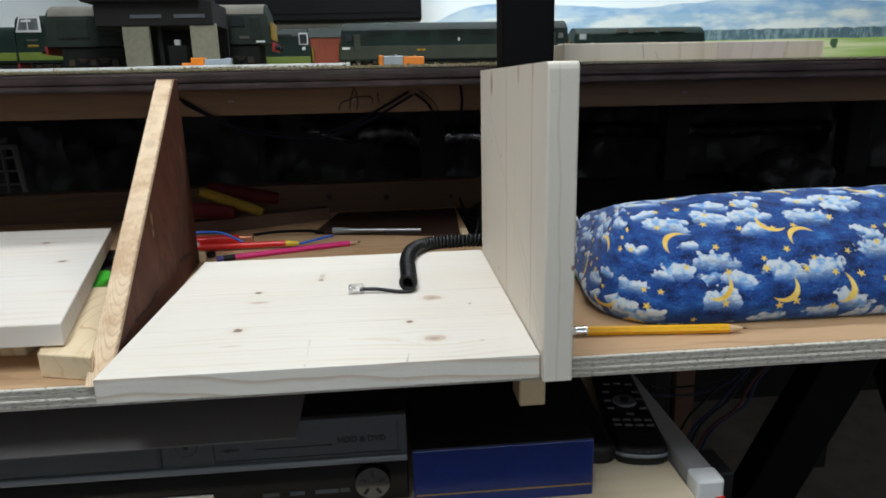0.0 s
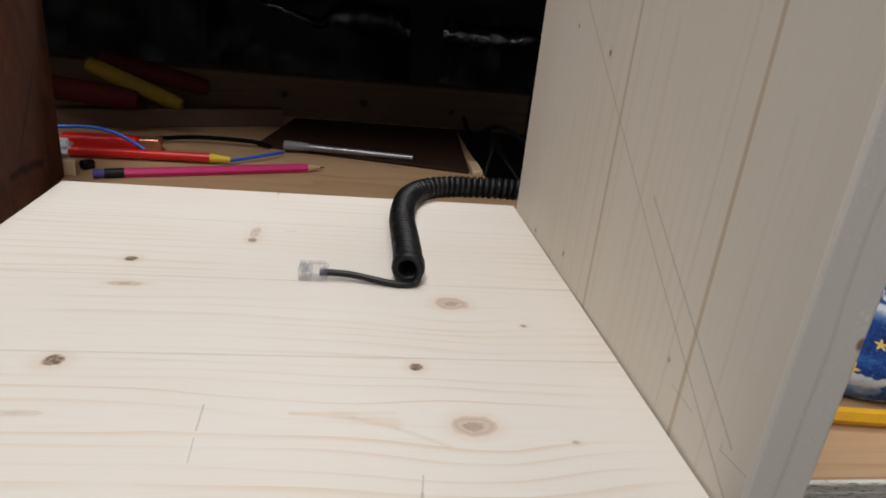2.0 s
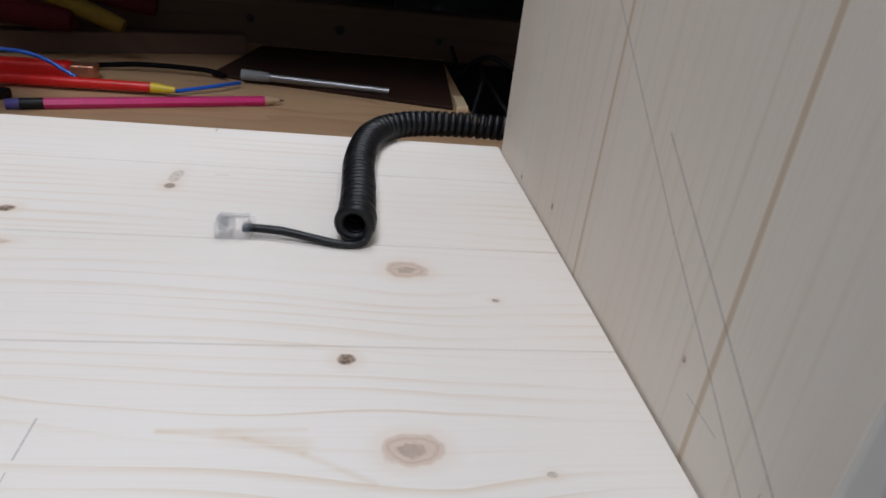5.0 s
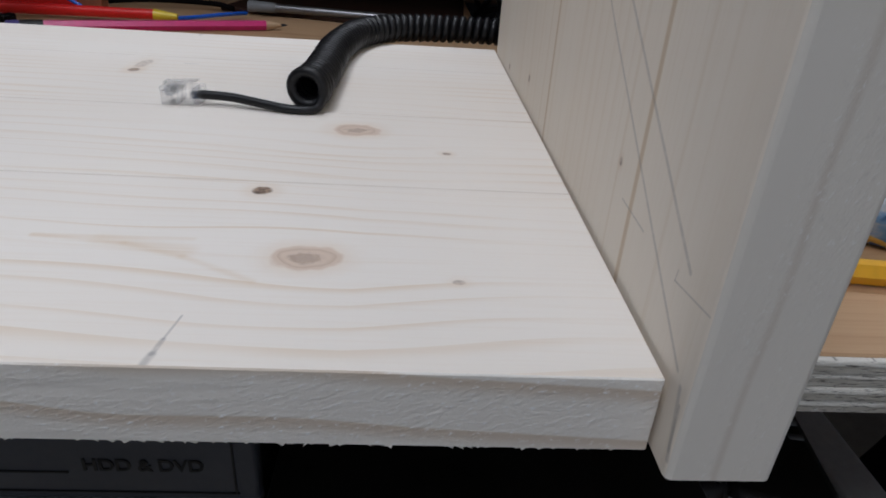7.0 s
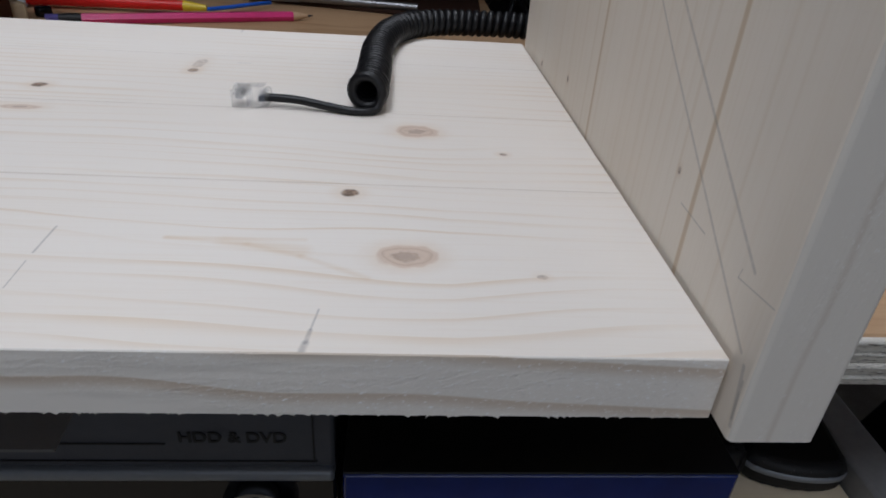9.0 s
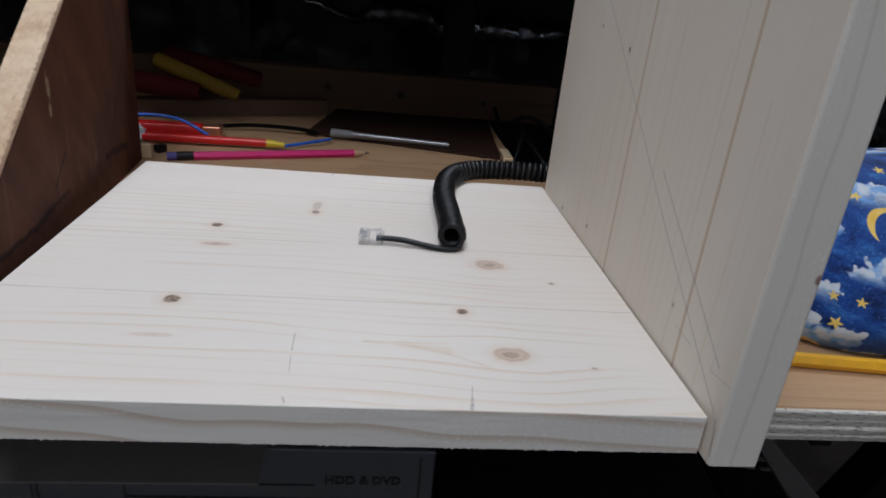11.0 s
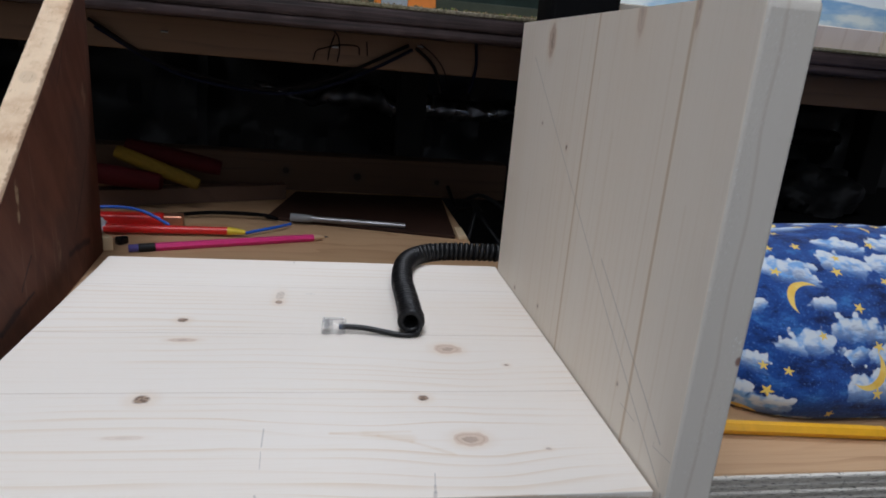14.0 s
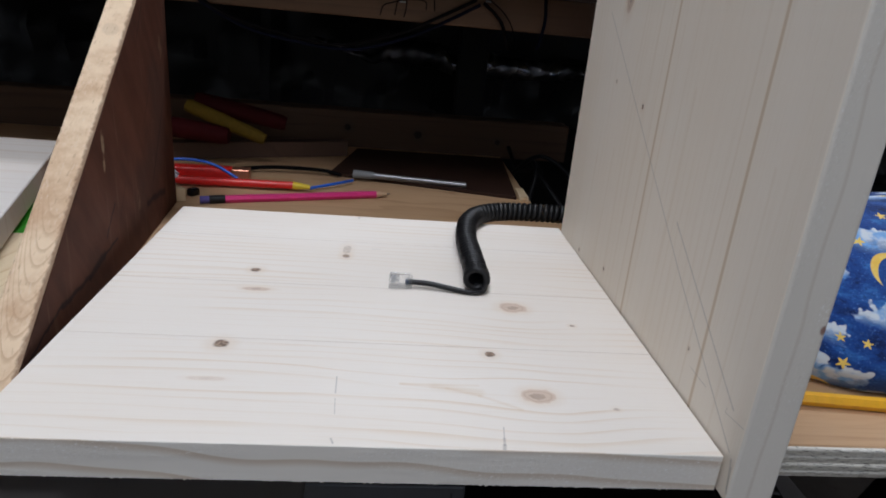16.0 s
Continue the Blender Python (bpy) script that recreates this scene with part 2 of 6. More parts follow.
def solid(name, bm, material, label, category, at=(0, 0, 0), group="", kind="", smooth=62):
    """A thing that is one mesh."""
    bmesh.ops.translate(bm, verts=bm.verts, vec=-Vector(at))
    ob = new(name, finish(bm, name, material, smooth))
    ob.location = at
    BASE[ob.name] = Vector(at)
    return tagged(ob, label, category, group, kind)


def box(x0, x1, y0, y1, z0, z1, bevel=0.0, seg=2, bm=None, m=None):
    """A box, its edges rounded; m turns it about its middle."""
    own = bmesh.new()
    bmesh.ops.create_cube(own, size=1)
    for v in own.verts:
        v.co = Vector((v.co.x * (x1 - x0), v.co.y * (y1 - y0), v.co.z * (z1 - z0)))
    if bevel > 0:
        bmesh.ops.bevel(own, geom=own.edges[:], offset=bevel, segments=seg, profile=0.5, affect="EDGES")
    mid = Matrix.Translation(((x0 + x1) / 2, (y0 + y1) / 2, (z0 + z1) / 2))
    bmesh.ops.transform(own, matrix=mid @ (m or Matrix()), verts=own.verts)
    return merge(bm, own)


def merge(bm, own):
    if bm is None:
        return own
    me = bpy.data.meshes.new("tmp")
    own.to_mesh(me)
    own.free()
    bm.from_mesh(me)
    bpy.data.meshes.remove(me)
    return bm


def rod(p0, p1, r0, r1=None, n=16, bm=None, turn=0.0):
    """A capped round bar, or a prism of n sides, from p0 to p1."""
    own = bmesh.new()
    p0, p1 = Vector(p0), Vector(p1)
    bmesh.ops.create_cone(own, cap_ends=True, segments=n, radius1=r0, radius2=r0 if r1 is None else r1, depth=(p1 - p0).length)
    q = (p1 - p0).to_track_quat("Z", "Y").to_matrix().to_4x4()
    bmesh.ops.transform(own, matrix=Matrix.Translation((p0 + p1) / 2) @ q @ Matrix.Rotation(turn, 4, "Z"), verts=own.verts)
    return merge(bm, own)


def smooth_path(points, n):
    """n points along a smooth curve through the given ones."""
    p = [Vector(v) for v in points]
    p = [p[0] * 2 - p[1]] + p + [p[-1] * 2 - p[-2]]
    out = []
    for i in range(n):
        s = i / (n - 1) * (len(p) - 3)
        j = min(int(s), len(p) - 4)
        t = s - j
        a, b, c, d = p[j:j + 4]
        out.append(0.5 * ((2 * b) + (c - a) * t + (2 * a - 5 * b + 4 * c - d) * t * t + (3 * b - a - 3 * c + d) * t ** 3))
    return out


def tube(points, r, n=8, bm=None, steps=0):
    """A round cable along points."""
    pts = smooth_path(points, steps) if steps else [Vector(p) for p in points]
    own = bmesh.new()
    rings = []
    up = Vector((0, 0, 1))
    for i, p in enumerate(pts):
        d = (pts[min(i + 1, len(pts) - 1)] - pts[max(i - 1, 0)]).normalized()
        s = d.cross(up)
        s = (s if s.length > 1e-4 else d.cross(Vector((1, 0, 0)))).normalized()
        up = s.cross(d).normalized()
        rr = r(i / (len(pts) - 1)) if callable(r) else r
        rings.append([own.verts.new(p + (s * math.cos(a) + up * math.sin(a)) * rr) for a in (2 * math.pi * j / n for j in range(n))])
    for a, b in zip(rings, rings[1:]):
        for j in range(n):
            own.faces.new((a[j], a[(j + 1) % n], b[(j + 1) % n], b[j]))
    own.faces.new(rings[0][::-1])
    own.faces.new(rings[-1])
    return merge(bm, own)


def extrude(profile, axis, a0, a1, bevel=0.0, seg=2, bm=None):
    """A plate: a profile in the two other axes (in the order x, y, z), drawn along axis from a0 to a1."""
    own = bmesh.new()
    put = {"x": lambda u, v, a: (a, u, v), "y": lambda u, v, a: (u, a, v), "z": lambda u, v, a: (u, v, a)}[axis]
    lo = [own.verts.new(put(u, v, a0)) for u, v in profile]
    hi = [own.verts.new(put(u, v, a1)) for u, v in profile]
    own.faces.new(lo)
    own.faces.new(hi[::-1])
    n = len(profile)
    for i in range(n):
        own.faces.new((lo[i], lo[(i + 1) % n], hi[(i + 1) % n], hi[i]))
    bmesh.ops.recalc_face_normals(own, faces=own.faces)
    if bevel > 0:
        bmesh.ops.bevel(own, geom=own.edges[:], offset=bevel, segments=seg, profile=0.5, affect="EDGES")
    return merge(bm, own)


def turned(bm, at, rz=0.0, rx=0.0, ry=0.0):
    """Turns a mesh about a point, in degrees."""
    m = Matrix.Translation(at) @ pose(0, 0, 0, rx, ry, rz) @ Matrix.Translation(-Vector(at))
    bmesh.ops.transform(bm, matrix=m, verts=bm.verts)
    return bm


# ---------- materials ----------
BOARD_KNOTS = ((-0.23, 0.176, 0.0036, 0.0034, 0.8), (-0.2235, 0.147, 0.0085, 0.0028, 0.5), (-0.228, 0.079, 0.0044, 0.0042, 0.8),
               (-0.09, 0.079, 0.003, 0.0029, 0.85), (-0.072, 0.041, 0.0085, 0.0062, 0.62), (-0.068, 0.137, 0.0088, 0.0068, 0.62),
               (-0.1745, 0.209, 0.0028, 0.0036, 0.7), (-0.1745, 0.222, 0.0032, 0.009, 0.22), (-0.036, 0.116, 0.0017, 0.0014, 0.55),
               (-0.0365, 0.032, 0.0016, 0.0012, 0.3), (-0.227, 0.0465, 0.009, 0.0018, 0.22))
M_BOARD = pine("pine_board_wood", 0, 1, seams=(0.0855, 0.157, 0.238), knots=BOARD_KNOTS, period=0.0082, strength=0.52, bow=0.075, late=(0.63, 0.47, 0.3), base=(0.785, 0.735, 0.672), ink=0.42, seam=0.32, seam_width=0.0007, seam_colour=(0.42, 0.34, 0.25), fade=1.0, wob=0.0045,
               streaks=((-0.137, 0.0478, -0.115, 0.0452, 0.0009), (-0.115, 0.0452, -0.1, 0.0395, 0.0011), (-0.1, 0.0395, -0.082, 0.0295, 0.001), (-0.121, 0.0468, -0.1, 0.0425, 0.0024), (-0.137, 0.0478, -0.1, 0.0482, 0.0008)),
               marks=((-0.0945, 0.0005, -0.094, 0.0035, 0.0009), (-0.094, 0.0035, -0.0935, 0.008, 0.0006), (-0.0935, 0.008, -0.0925, 0.016, 0.0003), (-0.166, 0.022, -0.1668, 0.034, 0.00022), (-0.167, 0.038, -0.1675, 0.052, 0.00035), (-0.165, 0.002, -0.166, 0.005, 0.0005),
                      (-0.157, 0.2255, -0.151, 0.2258, 0.0004), (-0.17, 0.294, -0.17, 0.3, 0.0006)))
M_PANEL = pine("pine_panel_wood", 2, 1, base=(0.83, 0.76, 0.665), late=(0.6, 0.46, 0.3), seams=(0.038, 0.1385), period=0.0072, strength=0.16, wob=0.003, seam=0.65, seam_width=0.0017, seam_colour=(0.55, 0.4, 0.24), fine=0.1, streak=0.16, ink=0.32,
               knots=((0.186, 0.218, 0.0115, 0.0068, 0.75), (0.198, 0.087, 0.012, 0.004, 0.4), (0.2, 0.036, 0.012, 0.002, 0.5), (0.123, 0.165, 0.0018, 0.0014, 0.9),
                      (0.004, 0.238, 0.0016, 0.0013, 0.7), (0.132, 0.218, 0.0012, 0.001, 0.7), (0.012, 0.18, 0.0016, 0.0012, 0.7),
                      (0.024, 0.05, 0.0012, 0.001, 0.4)),
               marks=((0.175, 0.252, 0.051, 0.0735, 0.0005), (0.051, 0.0735, 0.003, -0.001, 0.00055), (0.075, 0.09, 0.0205, 0.004, 0.0006), (0.016, 0.009, 0.018, -0.006, 0.00025), (0.016, 0.009, 0.0185, 0.0085, 0.0002),
                      (0.017, 0.044, 0.0165, 0.028, 0.0003), (0.001, -0.0035, -0.014, -0.0062, 0.0007), (-0.002, -0.005, -0.012, -0.0058, 0.0005)),
               streaks=((0.2, 0.146, -0.018, 0.1505, 0.0009), (0.2, 0.16, 0.05, 0.164, 0.0012), (0.14, 0.1, 0.0, 0.103, 0.0014), (0.2, 0.112, 0.08, 0.115, 0.001), (0.17, 0.128, -0.01, 0.132, 0.0008),
                        (0.09, 0.2, -0.018, 0.204, 0.0012), (0.08, 0.232, 0.0, 0.234, 0.001), (0.2, 0.05, -0.01, 0.0515, 0.0008), (0.12, 0.019, -0.018, 0.018, 0.001)))
M_SPARE = pine("spare_pine_wood", 0, 1, seams=(0.12, 0.2), period=0.014, strength=0.45,
               knots=((-0.5, 0.34, 0.005, 0.004, 0.7), (-0.44, 0.25, 0.005, 0.004, 0.7), (-0.52, 0.15, 0.006, 0.003, 0.4)))
M_BATTEN = pine("batten_wood", 1, 0, base=(0.72, 0.56, 0.36), late=(0.5, 0.32, 0.15), period=0.011, wob=0.012, strength=0.7)
M_CURLY = pine("curly_batten_wood", 1, 0, base=(0.76, 0.61, 0.41), late=(0.52, 0.33, 0.15), period=0.012, wob=0.03, strength=0.85)
# aged brown timber, its bases lowered further for the shade under the layout
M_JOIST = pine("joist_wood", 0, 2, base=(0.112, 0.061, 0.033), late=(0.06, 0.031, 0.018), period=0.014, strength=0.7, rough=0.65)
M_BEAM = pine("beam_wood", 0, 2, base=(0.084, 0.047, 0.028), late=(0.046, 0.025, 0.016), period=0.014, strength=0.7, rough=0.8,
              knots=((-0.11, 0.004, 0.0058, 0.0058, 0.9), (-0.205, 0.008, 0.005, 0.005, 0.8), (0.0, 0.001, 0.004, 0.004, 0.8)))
M_OLDSTRIP = pine("shaded_old_batten_wood", 0, 1, base=(0.098, 0.053, 0.034), late=(0.062, 0.033, 0.021), period=0.012, rough=0.7)
M_PLY = pine("plywood_face", 0, 1, base=(0.5, 0.32, 0.182), late=(0.32, 0.175, 0.085), period=0.034, strength=0.8, wob=0.03, rough=0.6, fine=0.3)
M_RAW = pine("offcut_end_grain", 2, 0, base=(0.72, 0.64, 0.53), late=(0.45, 0.35, 0.25), period=0.05, strength=0.5, wob=0.02, rough=0.75,
             marks=((0.019, -0.062, 0.004, -0.06, 0.0008), (0.01, -0.045, 0.002, -0.041, 0.0004)))
M_RAWPINK = pine("pinkish_offcut_end_grain", 2, 0, base=(0.7, 0.61, 0.56), late=(0.5, 0.38, 0.33), period=0.03, strength=0.5, wob=0.02, rough=0.75,
                 marks=((0.006, 0.126, 0.0, 0.127, 0.0012),))


def saw_edge(name, upright):
    """Rough-sawn edge of a pine board: torn pale fibres and long curved grain."""
    k = Nodes(name)
    c = k.coord()
    x, y, z = k.split(c)
    if upright:
        x, z = z, x
    lean = k.maths("ADD", z, k.maths("MULTIPLY", k.noise(k.join(k.maths("MULTIPLY", x, 9.0 if upright else 6.0), 0.0, 0.0), 1.0, 2.0), 0.014 if upright else 0.03))
    lean = k.maths("ADD", lean, k.maths("MULTIPLY", x, 0.0 if upright else 0.05))
    ring = k.maths("FRACT", k.maths("DIVIDE", lean, 0.0185 if upright else 0.0125))
    line = k.maths("MULTIPLY", k.step(ring, 0.86 if upright else 0.6, 0.94), k.step(ring, 1.0, 0.94))
    tear = k.noise(k.join(k.maths("ADD", k.maths("MULTIPLY", x, 420.0), k.maths("MULTIPLY", z, 300.0)), 0.0, k.maths("SUBTRACT", k.maths("MULTIPLY", z, 1100.0), k.maths("MULTIPLY", x, 500.0))), 1.0, 4.0, 0.7)
    rough = k.step(k.noise(k.join(k.maths("MULTIPLY", x, 9.0), 0.0, k.maths("MULTIPLY", z, 60.0)), 1.0, 3.0), 0.42, 0.6)
    col = k.mix(k.maths("MULTIPLY", line, 0.28 if upright else 0.65), (0.72, 0.672, 0.6) if upright else (0.78, 0.735, 0.67), (0.45, 0.35, 0.26) if upright else (0.53, 0.4, 0.28))
    col = k.mix(k.maths("MULTIPLY", k.step(tear, 0.56, 0.68), k.maths("MULTIPLY", rough, 0.45 if upright else 0.9)), col, (0.92, 0.92, 0.92))
    col = k.mix(k.maths("MULTIPLY", k.step(tear, 0.45, 0.3), k.maths("MULTIPLY", rough, 0.3)), col, (0.46, 0.43, 0.41))
    if upright:
        # a small red-brown knot at the arris, the grain torn above it
        e = k.vec("LENGTH", k.join(k.maths("SUBTRACT", z, 0.0203), k.maths("MULTIPLY", k.maths("SUBTRACT", x, 0.065), 0.7), 0.0))
        col = k.mix(k.step(e, 0.0019, 0.0008, 0.0, 0.85), col, (0.24, 0.1, 0.07))
        e = k.vec("LENGTH", k.join(k.maths("SUBTRACT", z, 0.0185), k.maths("MULTIPLY", k.maths("SUBTRACT", x, 0.072), 0.5), 0.0))
        col = k.mix(k.maths("MULTIPLY", k.step(e, 0.0035, 0.0015, 0.0, 0.6), k.step(tear, 0.52, 0.66)), col, (0.93, 0.93, 0.93))
    k.bump(k.maths("MULTIPLY", tear, rough), 0.4 if upright else 0.75, 0.0005)
    return k.done(col, 0.75, 0.0, 0.3)


def scatter():
    """Model-makers' crumbs: tan, straw and moss green, each crumb of one colour."""
    k = Nodes("scatter_crumbs")
    n = k.t.nodes.new("ShaderNodeNewGeometry").outputs["Random Per Island"]
    col = k.mix(k.step(n, 0.3, 0.7), (0.22, 0.15, 0.085), (0.38, 0.3, 0.19))
    col = k.mix(k.maths("GREATER_THAN", n, 0.74), col, (0.15, 0.17, 0.05))
    return k.done(col, 0.9, 0.0, 0.1)


def ply_edge():
    k = Nodes("plywood_edge")
    c = k.coord()
    x, y, z = k.split(c)
    lay = k.maths("FRACT", k.maths("ADD", k.maths("DIVIDE", z, 0.0044), k.maths("MULTIPLY", k.noise(k.join(k.maths("MULTIPLY", x, 14.0), 0.0, k.maths("MULTIPLY", z, 60.0)), 1.0, 3.0), 0.35)))
    dark = k.step(k.maths("ABSOLUTE", k.maths("SUBTRACT", lay, 0.5)), 0.12, 0.3)
    pit = k.noise(k.join(k.maths("MULTIPLY", x, 170.0), 0.0, k.maths("MULTIPLY", z, 1300.0)), 1.0, 4.0, 0.65)
    col = k.mix(dark, (0.56, 0.52, 0.45), (0.68, 0.645, 0.58))
    tuft = k.noise(k.join(k.maths("MULTIPLY", x, 320.0), 0.0, k.maths("MULTIPLY", z, 620.0)), 1.0, 4.0, 0.7)
    col = k.mix(k.step(tuft, 0.55, 0.68, 0.0, 0.7), col, (0.82, 0.8, 0.76))
    col = k.mix(k.step(pit, 0.53, 0.62, 0.0, 0.85), col, (0.12, 0.105, 0.09))
    k.bump(k.maths("SUBTRACT", dark, k.maths("MULTIPLY", pit, 1.3)), 0.6, 0.0008)
    return k.done(col, 0.8, 0.0, 0.2)


def stained():
    """Old reddish-brown varnish, scuffed, on the face of a board."""
    k = Nodes("brown_stained_wood")
    c = k.coord()
    x, y, z = k.split(c)
    g = k.noise(k.join(k.maths("MULTIPLY", x, 90.0), k.maths("ADD", k.maths("MULTIPLY", y, 60.0), k.maths("MULTIPLY", z, 45.0)), k.maths("SUBTRACT", k.maths("MULTIPLY", z, 6.0), k.maths("MULTIPLY", y, 6.0))), 1.0, 4.0)
    blot = k.noise(c, 13.0, 3.0, 0.6)
    col = k.mix(k.step(g, 0.3, 0.7), (0.07, 0.026, 0.016), (0.1, 0.038, 0.024))
    col = k.mix(k.step(blot, 0.45, 0.66, 0.0, 0.5), col, (0.05, 0.029, 0.023))
    scuff = k.noise(k.join(k.maths("MULTIPLY", x, 10.0), k.maths("MULTIPLY", y, 240.0), k.maths("MULTIPLY", z, 14.0)), 1.0, 3.0)
    col = k.mix(k.step(scuff, 0.6, 0.75, 0.0, 0.3), col, (0.2, 0.12, 0.085))
    for a0, c0, a1, c1, w in ((-0.14, 0.014, -0.096, 0.0225, 0.0009), (-0.096, 0.0225, -0.054, 0.021, 0.0016), (-0.054, 0.021, -0.028, 0.025, 0.0022), (-0.028, 0.025, -0.002, 0.026, 0.001),
                              (0.074, 0.0275, 0.124, 0.0235, 0.0024), (-0.02, 0.034, 0.0, 0.05, 0.0008)):
        la, lc = a1 - a0, c1 - c0
        ta, tc = k.maths("SUBTRACT", y, a0), k.maths("SUBTRACT", k.maths("ADD", z, k.maths("MULTIPLY", k.maths("SUBTRACT", k.noise(c, 70.0, 2.0), 0.5), 0.006)), c0)
        u = k.maths("DIVIDE", k.maths("ADD", k.maths("MULTIPLY", ta, la), k.maths("MULTIPLY", tc, lc)), la * la + lc * lc, clamp=True)
        ea, eb = k.maths("SUBTRACT", ta, k.maths("MULTIPLY", u, la)), k.maths("SUBTRACT", tc, k.maths("MULTIPLY", u, lc))
        dist = k.maths("SQRT", k.maths("ADD", k.maths("MULTIPLY", ea, ea), k.maths("MULTIPLY", eb, eb)))
        col = k.mix(k.step(dist, w * 1.8, w * 0.3, 0.0, 0.8), col, (0.014, 0.01, 0.011))
    for a0, c0, ra, rc in ((-0.012, 0.092, 0.003, 0.009), (-0.013, 0.079, 0.0025, 0.006)):
        e = k.vec("LENGTH", k.join(k.maths("DIVIDE", k.maths("SUBTRACT", y, a0), ra), k.maths("DIVIDE", k.maths("SUBTRACT", z, c0), rc), 0.0))
        col = k.mix(k.maths("MULTIPLY", k.step(e, 1.1, 0.5, 0.0, 0.6), k.step(k.noise(c, 200.0, 3.0), 0.35, 0.6)), col, (0.36, 0.27, 0.17))
    col = k.mix(k.step(k.noise(c, 31.0, 2.0), 0.7, 0.76, 0.0, 0.25), col, (0.3, 0.2, 0.12))
    scr = k.noise(k.join(k.maths("MULTIPLY", x, 20.0), k.maths("MULTIPLY", k.maths("ADD", y, k.maths("MULTIPLY", z, -0.8)), 160.0), k.maths("MULTIPLY", z, 9.0)), 1.0, 1.0)
    col = k.mix(k.step(scr, 0.72, 0.78, 0.0, 0.6), col, (0.02, 0.012, 0.01))
    k.bump(g, 0.25, 0.0005)
    return k.done(col, k.step(blot, 0.3, 0.7, 0.6, 0.75), 0.0, 0.12)


def sawn_slope():
    """Sawn softwood edge, its growth rings cut into nested arcs; old varnish has run over its rims."""
    k = Nodes("sawn_pine_slope")
    c = k.coord()
    x, y, z = k.split(c)
    w = k.maths("ADD", k.maths("SUBTRACT", x, 0.0007), k.maths("MULTIPLY", k.maths("ADD", y, 0.17), 0.0877))
    warp = k.maths("MULTIPLY", k.maths("SUBTRACT", k.noise(c, 10.0, 2.0), 0.5), 0.045)
    off = k.maths("SUBTRACT", w, 0.003)
    arc = k.maths("SUBTRACT", k.maths("ADD", y, warp), k.maths("MULTIPLY", k.maths("MULTIPLY", off, off), 260.0))
    ring = k.maths("FRACT", k.maths("DIVIDE", arc, 0.0085))
    line = k.maths("MULTIPLY", k.step(ring, 0.6, 0.9), k.step(ring, 1.0, 0.94))
    line = k.maths("MULTIPLY", line, k.step(k.noise(c, 17.0, 2.0), 0.3, 0.6, 0.45, 1.0))
    line = k.maths("MULTIPLY", line, k.step(y, -0.03, -0.1, 0.04, 1.0))
    blot = k.noise(c, 34.0, 4.0, 0.65)
    fleck = k.noise(k.vec("MULTIPLY", c, (700, 160, 160)), 1.0, 3.0)
    col = k.mix(k.step(blot, 0.3, 0.62), (0.56, 0.375, 0.235), (0.76, 0.585, 0.405))
    col = k.mix(k.maths("MULTIPLY", line, 0.42), col, (0.36, 0.19, 0.1))
    col = k.mix(k.step(fleck, 0.55, 0.75, 0.0, 0.45), col, (0.74, 0.61, 0.47))
    col = k.mix(k.step(fleck, 0.4, 0.28, 0.0, 0.35), col, (0.27, 0.155, 0.09))
    rim = k.maths("ADD", k.maths("ABSOLUTE", w), k.maths("MULTIPLY", k.maths("SUBTRACT", k.noise(c, 240.0, 3.0), 0.5), 0.004))
    col = k.mix(k.step(rim, 0.0074, 0.0094, 0.0, 0.75), col, (0.16, 0.08, 0.045))
    ka = k.maths("SUBTRACT", y, 0.055)
    kr = k.maths("SQRT", k.maths("ADD", k.maths("MULTIPLY", ka, ka), k.maths("MULTIPLY", w, w)))
    col = k.mix(k.step(k.maths("ADD", kr, k.maths("MULTIPLY", warp, 0.3)), 0.0055, 0.003, 0.0, 0.2), col, (0.2, 0.11, 0.07))
    k.bump(k.maths("ADD", fleck, blot), 0.4, 0.0006)
    return k.done(col, 0.75, 0.0, 0.25)


def old_fascia():
    """Dark brown-purple painted timber with long cracks and bare scuffs."""
    k = Nodes("brown_painted_fascia")
    c = k.coord()
    x, y, z = k.split(c)
    crack = k.noise(k.join(k.maths("MULTIPLY", x, 5.0), 0.0, k.maths("MULTIPLY", z, 420.0)), 1.0, 3.0, 0.6)
    grime = k.noise(c, 26.0, 4.0)
    col = k.mix(k.step(grime, 0.35, 0.65), (0.028, 0.0165, 0.016), (0.054, 0.034, 0.034))
    col = k.mix(k.step(crack, 0.5, 0.62, 0.0, 0.85), col, (0.009, 0.005, 0.005))
    col = k.mix(k.step(k.noise(k.vec("MULTIPLY", c, (30, 90, 200)), 1.0, 3.0), 0.64, 0.74, 0.0, 0.5), col, (0.16, 0.11, 0.09))
    k.bump(k.maths("SUBTRACT", grime, crack), 0.9, 0.0016)
    return k.done(col, 0.6, 0.0, 0.3)


